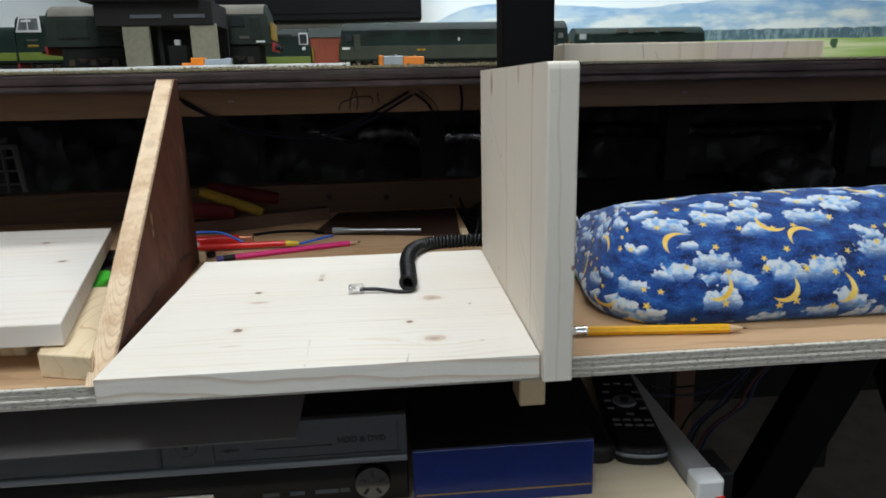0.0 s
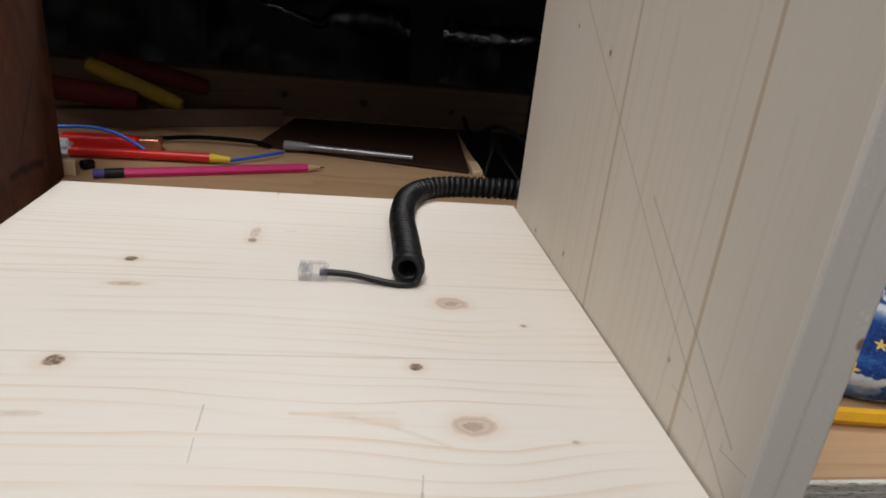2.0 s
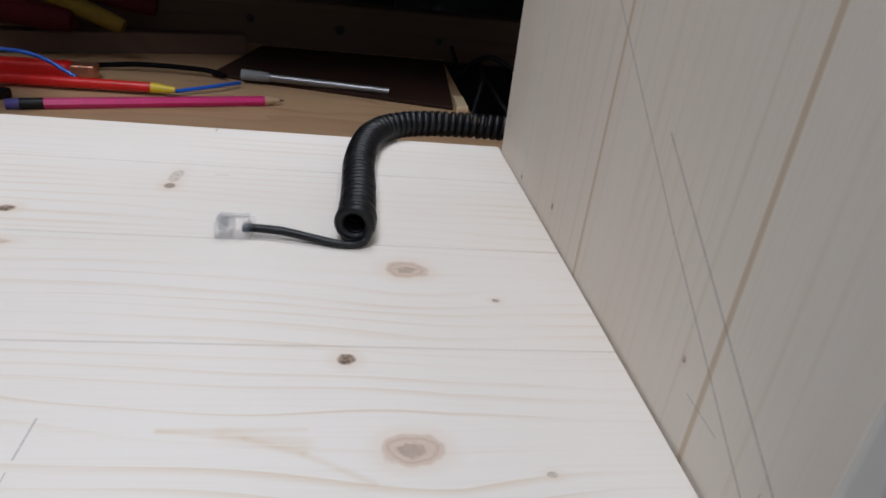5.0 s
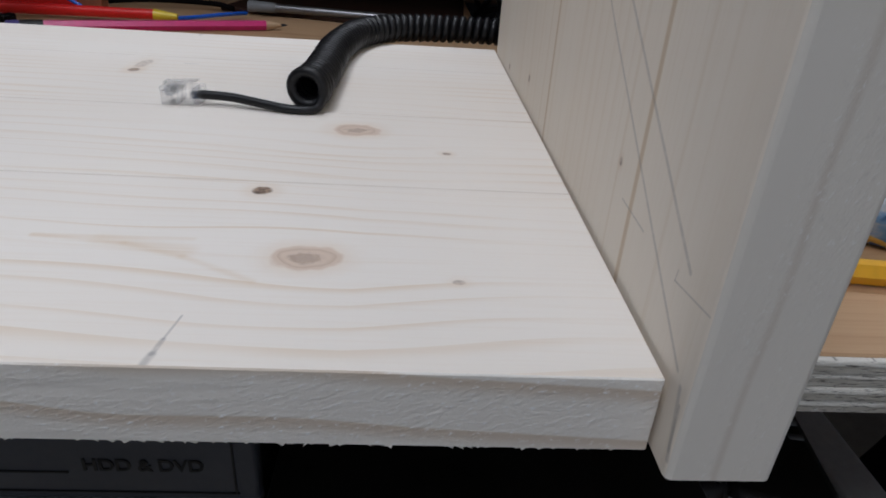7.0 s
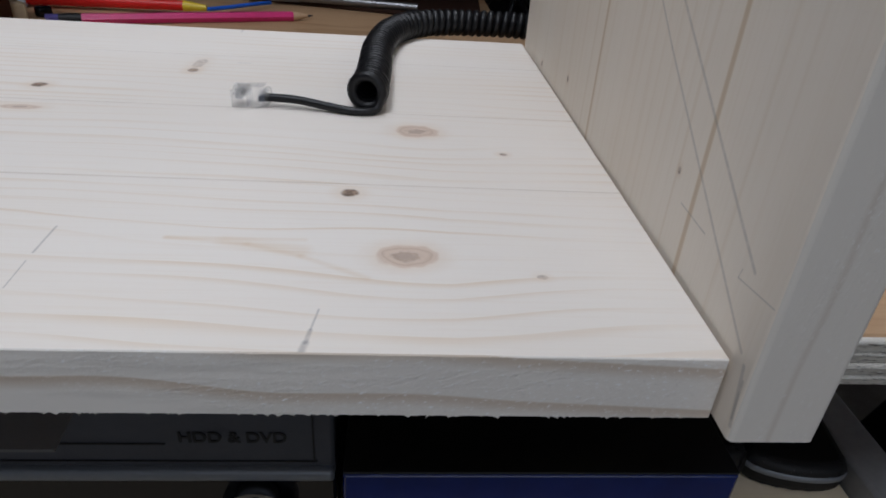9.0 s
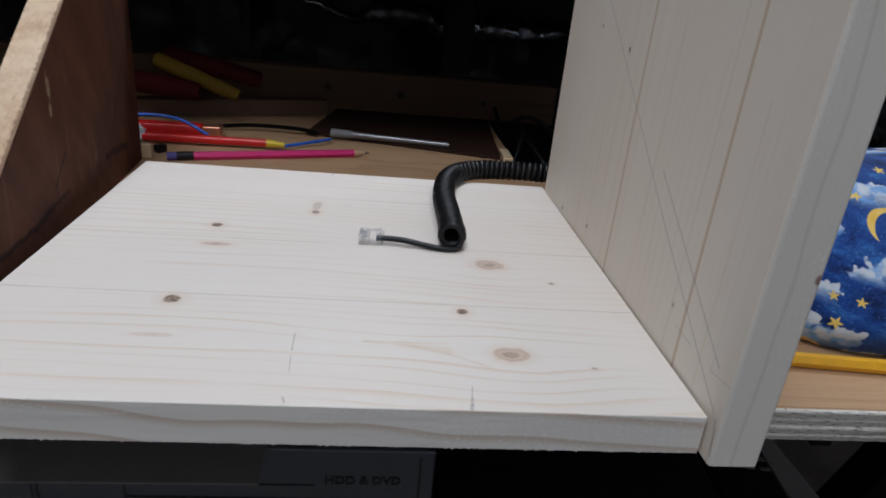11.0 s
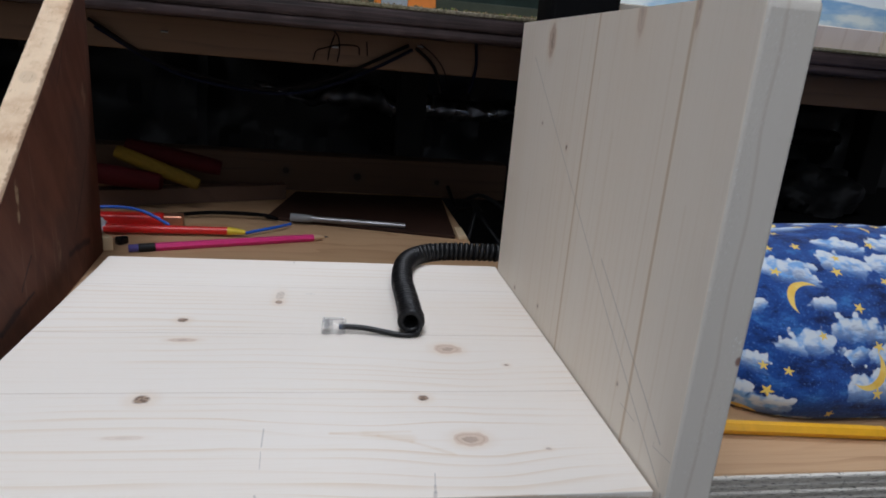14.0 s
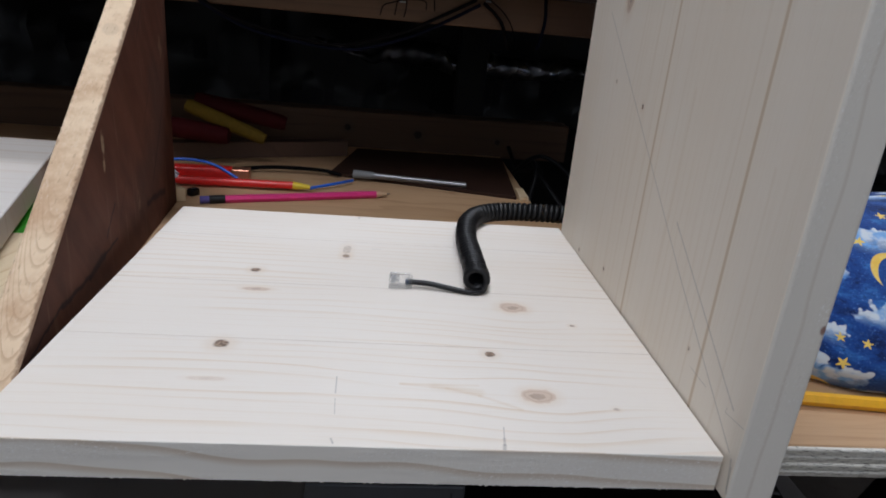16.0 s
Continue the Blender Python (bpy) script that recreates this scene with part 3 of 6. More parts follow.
def fabric():
    """Quilting cotton: night-blue sky with white clouds, yellow moons and small stars. UV in metres."""
    k = Nodes("cloud_print_cotton")
    uv = k.coord("UV")
    uv = k.vec("ADD", uv, k.vec("SCALE", k.vec("SUBTRACT", k.node("ShaderNodeTexNoise", Vector=uv, Scale=9.0).outputs["Color"], (0.5, 0.5, 0.5)), s=0.006))

    def cells(scale, random_, shift):
        n = k.node("ShaderNodeTexVoronoi", Vector=k.vec("ADD", uv, shift), Scale=scale, Randomness=random_)
        n.voronoi_dimensions = "2D"
        loc = k.vec("SUBTRACT", k.vec("ADD", uv, shift), n.outputs["Position"])
        r, g, b = k.split(n.outputs["Color"])
        lx, ly, _ = k.split(loc)
        return lx, ly, r, g, b

    dirt = k.noise(uv, 60.0, 5.0, 0.65)
    wash = k.noise(k.vec("MULTIPLY", uv, (1.0, 1.7, 1.0)), 42.0, 5.0, 0.65)
    col = k.mix(k.step(wash, 0.34, 0.52), (0.003, 0.012, 0.07), (0.009, 0.053, 0.23))
    col = k.mix(k.step(wash, 0.52, 0.7, 0.0, 0.7), col, (0.045, 0.19, 0.5))
    speck = k.noise(uv, 520.0, 2.0, 0.7)
    col = k.mix(k.step(speck, 0.58, 0.74, 0.0, 0.45), col, (0.14, 0.28, 0.6))
    col = k.mix(k.step(speck, 0.44, 0.3, 0.0, 0.5), col, (0.003, 0.01, 0.06))
    # cauliflower heads: rounded billows of two sizes eat into each cloud's upper rim
    head = k.node("ShaderNodeTexVoronoi", Vector=uv, Scale=150.0, Randomness=1.0)
    head.voronoi_dimensions, head.feature = "2D", "SMOOTH_F1"
    small = k.node("ShaderNodeTexVoronoi", Vector=uv, Scale=330.0, Randomness=1.0)
    small.voronoi_dimensions, small.feature = "2D", "SMOOTH_F1"
    billow = k.maths("ADD", k.maths("MULTIPLY", head.outputs["Distance"], 0.7), k.maths("MULTIPLY", small.outputs["Distance"], 0.3))
    lump2 = k.maths("SUBTRACT", k.noise(uv, 48.0, 2.0, 0.5), 0.5)
    for scale, shift, wide, tall, keep in ((19.5, (0.0, 0.0, 0), 0.0205, 0.0128, 0.16), (23.0, (0.533, 0.271, 0), 0.0155, 0.0098, 0.42), (34.0, (0.271, 0.633, 0), 0.01, 0.0062, 0.6)):
        lx, ly, r, g, b = cells(scale, 0.7, shift)
        lean = k.maths("ADD", ly, k.maths("MULTIPLY", lx, k.maths("MULTIPLY", k.maths("SUBTRACT", r, 0.5), 0.7)))
        ex, up = k.maths("DIVIDE", lx, wide), k.maths("DIVIDE", lean, tall)
        e = k.maths("SQRT", k.maths("ADD", k.maths("MULTIPLY", ex, ex), k.maths("MULTIPLY", up, up)))
        e = k.maths("ADD", e, k.maths("ADD", k.maths("MULTIPLY", k.maths("SUBTRACT", billow, 0.35), 0.85), k.maths("MULTIPLY", lump2, 1.5)))
        edge = k.maths("MULTIPLY", k.step(e, 1.0, 0.86), k.maths("GREATER_THAN", g, keep))
        wisp = k.noise(k.vec("MULTIPLY", uv, (1.0, 2.4, 1.0)), 85.0, 4.0, 0.65)
        body = k.step(k.maths("ADD", up, k.maths("MULTIPLY", k.maths("SUBTRACT", wisp, 0.5), 2.2)), -0.7, 0.25)
        lit = k.step(k.maths("ADD", billow, k.maths("MULTIPLY", k.maths("SUBTRACT", wisp, 0.5), 0.5)), 0.62, 0.28)
        tint = k.mix(lit, (0.2, 0.39, 0.68), (0.62, 0.67, 0.71))
        tint = k.mix(k.step(up, 0.35, -0.6, 0.0, 0.75), tint, (0.16, 0.38, 0.74))
        col = k.mix(k.maths("MULTIPLY", edge, k.maths("MAXIMUM", k.maths("MULTIPLY", body, 0.95), k.step(up, -1.0, 0.2, 0.0, 0.55))), col, tint)
    lx, ly, r, g, b = cells(18.0, 0.9, (0.137, 0.713, 0))
    ang = k.maths("MULTIPLY", r, 6.28)
    cs, sn = k.maths("COSINE", ang), k.maths("SINE", ang)
    ux = k.maths("SUBTRACT", k.maths("MULTIPLY", lx, cs), k.maths("MULTIPLY", ly, sn))
    uy = k.maths("ADD", k.maths("MULTIPLY", lx, sn), k.maths("MULTIPLY", ly, cs))
    size = 0.0142
    outer = k.maths("SQRT", k.maths("ADD", k.maths("MULTIPLY", ux, ux), k.maths("MULTIPLY", uy, uy)))
    ox = k.maths("SUBTRACT", ux, size * 0.45)
    inner = k.maths("SQRT", k.maths("ADD", k.maths("MULTIPLY", ox, ox), k.maths("MULTIPLY", uy, uy)))
    moon = k.maths("MULTIPLY", k.step(outer, size, size * 0.95), k.step(inner, size * 1.06, size * 1.1))
    moon = k.maths("MULTIPLY", moon, k.maths("GREATER_THAN", g, 0.42))
    col = k.mix(moon, col, k.mix(k.step(dirt, 0.3, 0.7), (0.74, 0.44, 0.06), (0.84, 0.66, 0.2)))
    lx, ly, r, g, b = cells(36.0, 0.85, (0.91, 0.377, 0))
    th = k.maths("ADD", k.maths("ARCTAN2", ly, lx), k.maths("MULTIPLY", r, 6.28))
    tip = k.maths("ABSOLUTE", k.maths("SUBTRACT", k.maths("MULTIPLY", k.maths("FRACT", k.maths("MULTIPLY", th, 5 / (2 * math.pi))), 2.0), 1.0))
    rad = k.maths("MULTIPLY", k.maths("ADD", 0.4, k.maths("MULTIPLY", k.maths("POWER", tip, 1.5), 0.6)), k.maths("ADD", 0.0032, k.maths("MULTIPLY", g, 0.0013)))
    d = k.maths("SQRT", k.maths("ADD", k.maths("MULTIPLY", lx, lx), k.maths("MULTIPLY", ly, ly)))
    star = k.maths("MULTIPLY", k.step(k.maths("SUBTRACT", rad, d), 0.0, 0.0003), k.maths("GREATER_THAN", b, 0.12))
    col = k.mix(star, col, (0.78, 0.55, 0.12))
    weave = k.maths("ADD", k.maths("SINE", k.maths("MULTIPLY", k.split(uv)[0], 9000.0)), k.maths("SINE", k.maths("MULTIPLY", k.split(uv)[1], 9000.0)))
    k.bump(k.maths("ADD", k.maths("MULTIPLY", weave, 0.2), dirt), 0.2, 0.0006)
    k.put(k.b.inputs["Sheen Weight"], 0.15)
    return k.done(col, 0.85, 0.0, 0.2)


def backscene():
    """A printed landscape: pale sky, blue hills, a belt of woods and green fields."""
    k = Nodes("printed_landscape")
    c = k.coord()
    x, y, z = k.split(c)
    line = k.join(x, 0.0, 0.0)

    def ridge(base, amp, scale, off):
        return k.maths("ADD", base, k.maths("MULTIPLY", k.maths("SUBTRACT", k.noise(k.vec("ADD", line, (off, 0, 0)), scale, 4.0, 0.45), 0.5), amp))

    skyc = k.mix(k.step(z, 0.34, 0.75), (0.9, 0.95, 0.98), (0.52, 0.76, 0.95))
    skyc = k.mix(k.step(k.noise(k.vec("MULTIPLY", c, (3, 1, 9)), 1.4, 4.0), 0.45, 0.7, 0.0, 0.5), skyc, (0.92, 0.95, 0.97))
    col = skyc
    patch = k.noise(k.vec("MULTIPLY", c, (7, 1, 22)), 1.0, 4.0)
    far = k.mix(k.step(patch, 0.35, 0.65), (0.25, 0.45, 0.7), (0.58, 0.71, 0.8))
    near = k.mix(k.step(patch, 0.4, 0.6), (0.36, 0.54, 0.7), (0.78, 0.84, 0.83))
    fall = k.step(x, 0.3, -0.35, 0.0, 0.16)
    h1, h2 = k.maths("SUBTRACT", ridge(0.4, 0.13, 1.7, 3.2), fall), k.maths("SUBTRACT", ridge(0.365, 0.16, 1.2, 9.7), fall)
    col = k.mix(k.step(k.maths("SUBTRACT", h1, z), 0.0, 0.004), col, far)
    col = k.mix(k.step(k.maths("SUBTRACT", h2, z), 0.0, 0.004), col, near)
    woods = ridge(0.318, 0.012, 34.0, 1.7)
    tree = k.mix(k.step(k.noise(k.vec("MULTIPLY", c, (1, 1, 0.35)), 95.0, 4.0, 0.65), 0.4, 0.65), (0.09, 0.16, 0.2), (0.26, 0.37, 0.4))
    col = k.mix(k.step(k.maths("SUBTRACT", woods, z), 0.0, 0.003), col, tree)
    field = k.mix(k.step(k.noise(k.vec("MULTIPLY", c, (2, 1, 38)), 1.0, 3.0), 0.4, 0.6), (0.4, 0.58, 0.16), (0.76, 0.8, 0.48))
    fl = ridge(0.288, 0.01, 4.0, 5.5)
    col = k.mix(k.step(k.maths("SUBTRACT", fl, z), 0.0, 0.002), col, field)
    bush = k.node("ShaderNodeTexVoronoi", Vector=k.join(x, k.maths("MULTIPLY", z, 0.75), 0.0), Scale=8.0)
    bush.voronoi_dimensions = "2D"
    low = k.maths("LESS_THAN", z, 0.285)
    col = k.mix(k.maths("MULTIPLY", k.step(k.maths("ADD", bush.outputs["Distance"], k.maths("MULTIPLY", k.noise(c, 60.0), 0.1)), 0.17, 0.13), low), col, (0.06, 0.13, 0.06))
    return k.done(col, 0.6, 0.0, 0.3)


def clear_plastic():
    k = Nodes("clear_plastic")
    k.put(k.b.inputs["Transmission Weight"], 0.85)
    k.put(k.b.inputs["IOR"], 1.45)
    k.put(k.b.inputs["Alpha"], 0.38)
    return k.done((0.98, 0.99, 1.0), k.maths("MULTIPLY", k.noise(k.coord(), 500.0), 0.05))


def gleaming_film():
    """Shiny black film; its glinting and dim stretches are put into the colour in broad patches."""
    k = Nodes("shiny_black_film")
    c = k.coord()
    gleam = k.step(k.noise(k.vec("MULTIPLY", c, (1.0, 1.0, 0.5)), 11.0, 2.0), 0.4, 0.62)
    fine = k.noise(c, 260.0, 3.0)
    k.bump(fine, 0.15, 0.0006)
    return k.done(k.mix(gleam, (0.035, 0.035, 0.037), (0.42, 0.42, 0.45)), k.step(gleam, 0.0, 1.0, 0.5, 0.22), 1.0)


def baseboard_top():
    k = Nodes("ballast_and_grass")
    c = k.coord()
    f = k.noise(c, 380.0, 3.0)
    g = k.step(k.noise(c, 9.0, 4.0), 0.46, 0.6)
    col = k.mix(k.step(f, 0.35, 0.65), (0.12, 0.1, 0.075), (0.3, 0.26, 0.19))
    col = k.mix(k.maths("MULTIPLY", g, 0.35), col, (0.13, 0.13, 0.045))
    k.bump(f, 0.8, 0.002)
    return k.done(col, 0.95, 0.0, 0.1)


M_SAWN, M_FASCIA, M_SCATTER = sawn_slope(), old_fascia(), scatter()
M_SAW, M_SAWUP = saw_edge("rough_sawn_pine", False), saw_edge("rough_sawn_pine_upright", True)
M_EDGE, M_STAIN, M_CLOTH, M_SCENE, M_CLEAR, M_GROUND = ply_edge(), stained(), fabric(), backscene(), clear_plastic(), baseboard_top()
M_WALL = plain("wall_paint", (0.55, 0.56, 0.58), 0.8, vary=0.06, scale=6)
M_CEIL = plain("ceiling_paint", (0.8, 0.8, 0.78), 0.85, vary=0.05, scale=6)
M_CARPET = plain("floor_carpet", (0.12, 0.1, 0.085), 0.95, vary=0.3, scale=60, bump=0.7, depth=0.002)
M_BLACK = plain("black_plastic", (0.007, 0.007, 0.008), 0.5, vary=0.3, spec=0.3)
M_CORD = plain("black_cord_jacket", (0.004, 0.004, 0.005), 0.42, spec=0.36, vary=0.25, scale=120)
M_STEEL = plain("black_painted_steel", (0.0032, 0.0032, 0.0036), 0.65, vary=0.3, spec=0.1)
# base lowered to near black to hold the shade under the layout
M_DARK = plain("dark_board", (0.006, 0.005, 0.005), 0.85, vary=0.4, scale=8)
M_FOIL = gleaming_film()
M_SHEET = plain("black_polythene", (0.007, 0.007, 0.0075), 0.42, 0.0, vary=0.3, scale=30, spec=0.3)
M_WIRE = plain("dull_black_wire", (0.0055, 0.0045, 0.0048), 0.85, vary=0.3, spec=0.06)
M_HARD = plain("hardboard", (0.034, 0.0155, 0.01), 0.75, spec=0.15, vary=0.3, scale=30)
M_WHITE = plain("white_plastic", (0.75, 0.76, 0.76), 0.4, vary=0.08)
# the recorder's silver is darkened to include the shade under the shelf
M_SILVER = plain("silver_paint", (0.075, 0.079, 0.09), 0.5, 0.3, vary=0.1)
M_SILVER2 = plain("pale_silver_paint", (0.22, 0.235, 0.26), 0.45, 0.4, vary=0.1)
M_RAIL = plain("grey_metal_rail", (0.36, 0.362, 0.37), 0.5, 0.25, vary=0.15)
M_DARKCHROME = plain("dark_chrome", (0.17, 0.175, 0.19), 0.14, 1.0, vary=0.1, bump=0.0)
M_CHROME = plain("chrome", (0.75, 0.76, 0.78), 0.12, 1.0, vary=0.05, bump=0.0)
M_ALU = plain("brushed_aluminium", (0.55, 0.56, 0.57), 0.38, 0.9, vary=0.12)
M_GLOSS = plain("black_gloss", (0.007, 0.007, 0.008), 0.12, vary=0.2, bump=0.0, spec=0.28)
M_BLUECARD = plain("blue_printed_card", (0.004, 0.019, 0.14), 0.22, vary=0.3, scale=12)
M_GOLD = plain("gold_print", (0.35, 0.22, 0.08), 0.45, 0.3)
# card grey, lowered for the same shade under the shelf
M_PAPER = plain("grey_card", (0.15, 0.14, 0.135), 0.7, vary=0.1, scale=10)
M_PRINT = plain("dark_print", (0.008, 0.008, 0.01), 0.5)
M_YELLOW = plain("yellow_lacquer", (0.86, 0.44, 0.014), 0.3, vary=0.12, spec=0.6)
M_PINK = plain("pink_lacquer", (0.68, 0.025, 0.19), 0.32, vary=0.15, spec=0.6)
M_RED = plain("red_plastic", (0.68, 0.014, 0.012), 0.35, vary=0.15)
M_SHADERED = plain("shaded_red_plastic", (0.042, 0.003, 0.004), 0.75, vary=0.25, spec=0.12)
M_LEMON = plain("yellow_plastic", (0.75, 0.55, 0.03), 0.4, vary=0.15)
M_SHADEYEL = plain("shaded_yellow_plastic", (0.118, 0.072, 0.009), 0.8, vary=0.3, spec=0.12)
M_TOOLST = plain("dull_steel", (0.26, 0.26, 0.27), 0.38, 0.9)
M_GREEN = plain("bright_green_plastic", (0.08, 0.62, 0.05), 0.35, vary=0.12)
M_BLUEW = plain("blue_wire", (0.015, 0.12, 0.62), 0.35)
M_ERASER = plain("purple_eraser", (0.1, 0.08, 0.3), 0.8, vary=0.25)
M_LEAD = plain("graphite", (0.04, 0.04, 0.045), 0.4, 0.2)
M_CUTWOOD = plain("sharpened_wood", (0.62, 0.42, 0.25), 0.7, vary=0.2, scale=200)
M_ORANGE = plain("orange_plastic", (0.85, 0.24, 0.015), 0.38, vary=0.12)
M_GREY = plain("grey_plastic", (0.36, 0.41, 0.46), 0.4, vary=0.12)
M_KNURL = plain("grey_rubber_grip", (0.2, 0.205, 0.21), 0.6, vary=0.25, scale=150, bump=0.5)
M_DULLGREY = plain("dusty_grey_coating", (0.1, 0.095, 0.09), 0.7, vary=0.3, scale=60)
M_CARD = plain("brown_card", (0.34, 0.2, 0.13), 0.8, vary=0.12, scale=30)
M_COPPER = plain("copper", (0.7, 0.32, 0.2), 0.35, 0.9)

# ---------- the room ----------
bm = box(-2.4, 2.6, -2.2, 1.9, -0.84, -0.77)
solid("floor", bm, M_CARPET, "brown carpeted floor of a small room", "floor", kind="structure")
solid("ceiling", box(-2.4, 2.6, -2.2, 1.9, 1.62, 1.7), M_CEIL, "white painted ceiling", "ceiling", kind="structure")
for n, b in (("wall_north", (-2.5, 2.7, 1.9, 2.0, -0.84, 1.7)),
             ("wall_west", (-2.5, -2.4, -2.2, 1.9, -0.84, 1.7)), ("wall_east", (2.6, 2.7, -2.2, 1.9, -0.84, 1.7))):
    solid(n, box(*b), M_WALL, "plain off-white painted wall", "wall", kind="structure")
bm = None
for b in ((-2.5, -0.27, -0.84, 1.7), (1.27, 2.7, -0.84, 1.7), (-0.27, 1.27, -0.84, 0.23), (-0.27, 1.27, 1.27, 1.7)):
    bm = box(b[0], b[1], -2.3, -2.2, b[2], b[3], bm=bm)
solid("wall_south", bm, M_WALL, "plain off-white painted wall with a window opening", "wall", kind="structure")
t = thing("window_1", (0.5, -2.25, 0.23), "white-framed window letting in daylight", "window", kind="structure")
for x0, x1, z0, z1 in ((-0.27, -0.22, 0.23, 1.27), (1.22, 1.27, 0.23, 1.27), (-0.22, 1.22, 0.23, 0.28), (-0.22, 1.22, 1.22, 1.27), (0.48, 0.52, 0.28, 1.22)):
    part("window_frame", box(x0, x1, -2.285, -2.235, z0, z1, 0.004), M_WHITE, t)
# housings out of view; the second goes with the added backscene lamp
for x, y, w, d in ((-0.42, -0.52, 0.22, 0.58), (0.3, 0.85, 0.6, 0.18)):
    t = thing("ceiling_light", (x, y, 1.62), "white batten light fixed to the ceiling", "ceiling light", group="ceiling lights")
    part("housing", box(x - w, x + w, y - d, y + d, 1.56, 1.62, 0.008), M_WHITE, t)

# ---------- shelf, boards and side pieces of the half-built box ----------
SH = -0.018
shelf = thing("plywood_shelf", (0, 0.02, SH - 0.0175), "plywood shelf with a rough-sawn layered front edge", "shelf")
L = [(-1.3, 0.0335), (1.3, 0.0335), (1.3, 0.43), (0.006, 0.43), (0.006, 0.66), (-1.3, 0.66)]
part("sheet", extrude(L, "z", SH - 0.0175, SH, 0.0006, 1), M_PLY, shelf)
bm = None
for i in range(4):
    z = SH - 0.0004 - i * 0.0043
    bm = box(-1.3, 1.3, 0.031 + 0.0005 * (i % 2), 0.0335, z - 0.0041, z, 0.0005, 1, bm)
part("front_edge", bm, M_EDGE, shelf, "pale rough layered plywood edge")
part("cleat", box(0.001, 0.024, 0.078, 0.11, -0.083, SH - 0.0175, 0.002), M_BATTEN, shelf, "pale wooden cleat under the shelf")

def edge_slots(bm):
    """Gives the sawn front and end faces the second material."""
    bmesh.ops.recalc_face_normals(bm, faces=bm.faces)
    for f in bm.faces:
        f.normal_update()
        f.material_index = int(f.normal.y < -0.6 or f.normal.x < -0.8)
    return bm


board = thing("pine_board", (0, 0, 0), "pale planed pine board with knots and pencil marks, on the shelf", "board")
for y0, y1 in ((0.0, 0.0855), (0.0855, 0.157), (0.157, 0.238), (0.238, 0.300)):
    l0, l1 = -0.307 - 0.0055 * y0 / 0.3, -0.307 - 0.0055 * y1 / 0.3
    bm = extrude([(l0, y0), (0.0, y0), (0.0, y1), (l1, y1)], "z", -0.018, 0.0, 0.0003, 1)
    bm = edge_slots(bm)
    for f in bm.faces:
        if y0 > 0 and f.normal.y < -0.6:
            f.material_index = 0
    part("stave", bm, (M_BOARD, M_SAW), board)


def fibres(count, x0, x1, y, z, seed):
    """Torn wood fibres hanging from a sawn lower edge."""
    rnd = random.Random(seed)
    bm = bmesh.new()
    for _ in range(count):
        x, ln, w = rnd.uniform(x0, x1), 0.0001 + 0.0006 * rnd.random() ** 3, rnd.uniform(0.0004, 0.0016)
        lean, out = rnd.uniform(-0.0012, 0.0012), rnd.uniform(-0.0003, 0.0003)
        a, b = bm.verts.new((x - w, y, z + 0.0004)), bm.verts.new((x + w, y, z + 0.0004))
        c, d = bm.verts.new((x, y + 0.0006, z + 0.0004)), bm.verts.new((x + lean, y + out, z - ln))
        for f in ((a, b, d), (b, c, d), (c, a, d), (a, c, b)):
            bm.faces.new(f)
    return bm


tagged(part("torn_fibres", fibres(260, -0.306, -0.001, 0.0003, -0.018, 3), M_SAW, board, "frayed pale fibres along the sawn edge"), kind="stuff")
panel = thing("pine_side_panel", (0, 0, 0), "pale laminated pine panel standing upright against the board", "panel")
for y0, y1 in ((-0.0075, 0.038), (0.038, 0.1385), (0.1385, 0.2925)):
    prof = [(y0, -0.0178), (y1, -0.0178), (y1, 0.2)] + ([(y0 + 0.0034, 0.2), (y0 + 0.0012, 0.1991), (y0 + 0.0003, 0.1975), (y0, 0.195)] if y0 < 0 else [(y0, 0.2)])
    bm = extrude(prof, "x", 0.0004, 0.021)
    if y0 < 0:
        # the long front arrises are worn round
        bmesh.ops.bevel(bm, geom=[e for e in bm.edges if all(v.co.y < y0 + 0.004 for v in e.verts) and abs(e.verts[0].co.x - e.verts[1].co.x) < 1e-6],
                        offset=0.0014, segments=3, profile=0.5, affect="EDGES")
    bm = turned(bm, (0.0004, 0.2925, 0), 0.14)
    bmesh.ops.recalc_face_normals(bm, faces=bm.faces)
    for f in bm.faces:
        f.normal_update()
        f.material_index = int(f.normal.y < -0.6 and y0 < 0)
    part("stave", bm, (M_PANEL, M_SAWUP), panel)
tagged(part("torn_fibres", fibres(24, 0.0024, 0.0195, -0.0071, -0.0178, 5), M_SAWUP, panel, "frayed pale fibres at the foot"), kind="stuff")

# the stained bracket: a right-angled triangle with its slope to the front
A = math.degrees(math.atan2(0.03, 0.342))
tri = [(0.03, SH), (0.366, SH), (0.366, 0.199), (0.350, 0.199)]
br = thing("triangular_bracket", (-0.32, 0.2, SH), "dark-stained triangular wooden side piece with a pale sawn slope", "bracket")
bm = extrude(tri, "x", -0.3275, -0.309, 0.0008, 1)
part("stained_core", turned(bm, (-0.309, 0.03, 0), A), M_STAIN, br)
n = Vector((0, -(0.199 - SH), 0.350 - 0.03)).normalized() * 0.0012
cap = [(0.0295, SH + 0.0005), (0.350, 0.1985), (0.350 + n.y, 0.1985 + n.z), (0.0295 + n.y, SH + 0.0005)]
bm = extrude(cap, "x", -0.3275, -0.309)
bm = box(-0.3275, -0.309, 0.3488, 0.3655, 0.199, 0.2, bm=bm)
part("sawn_slope", turned(bm, (-0.309, 0.03, 0), A), M_SAWN, br, "pale orange sawn edge with curved grain")

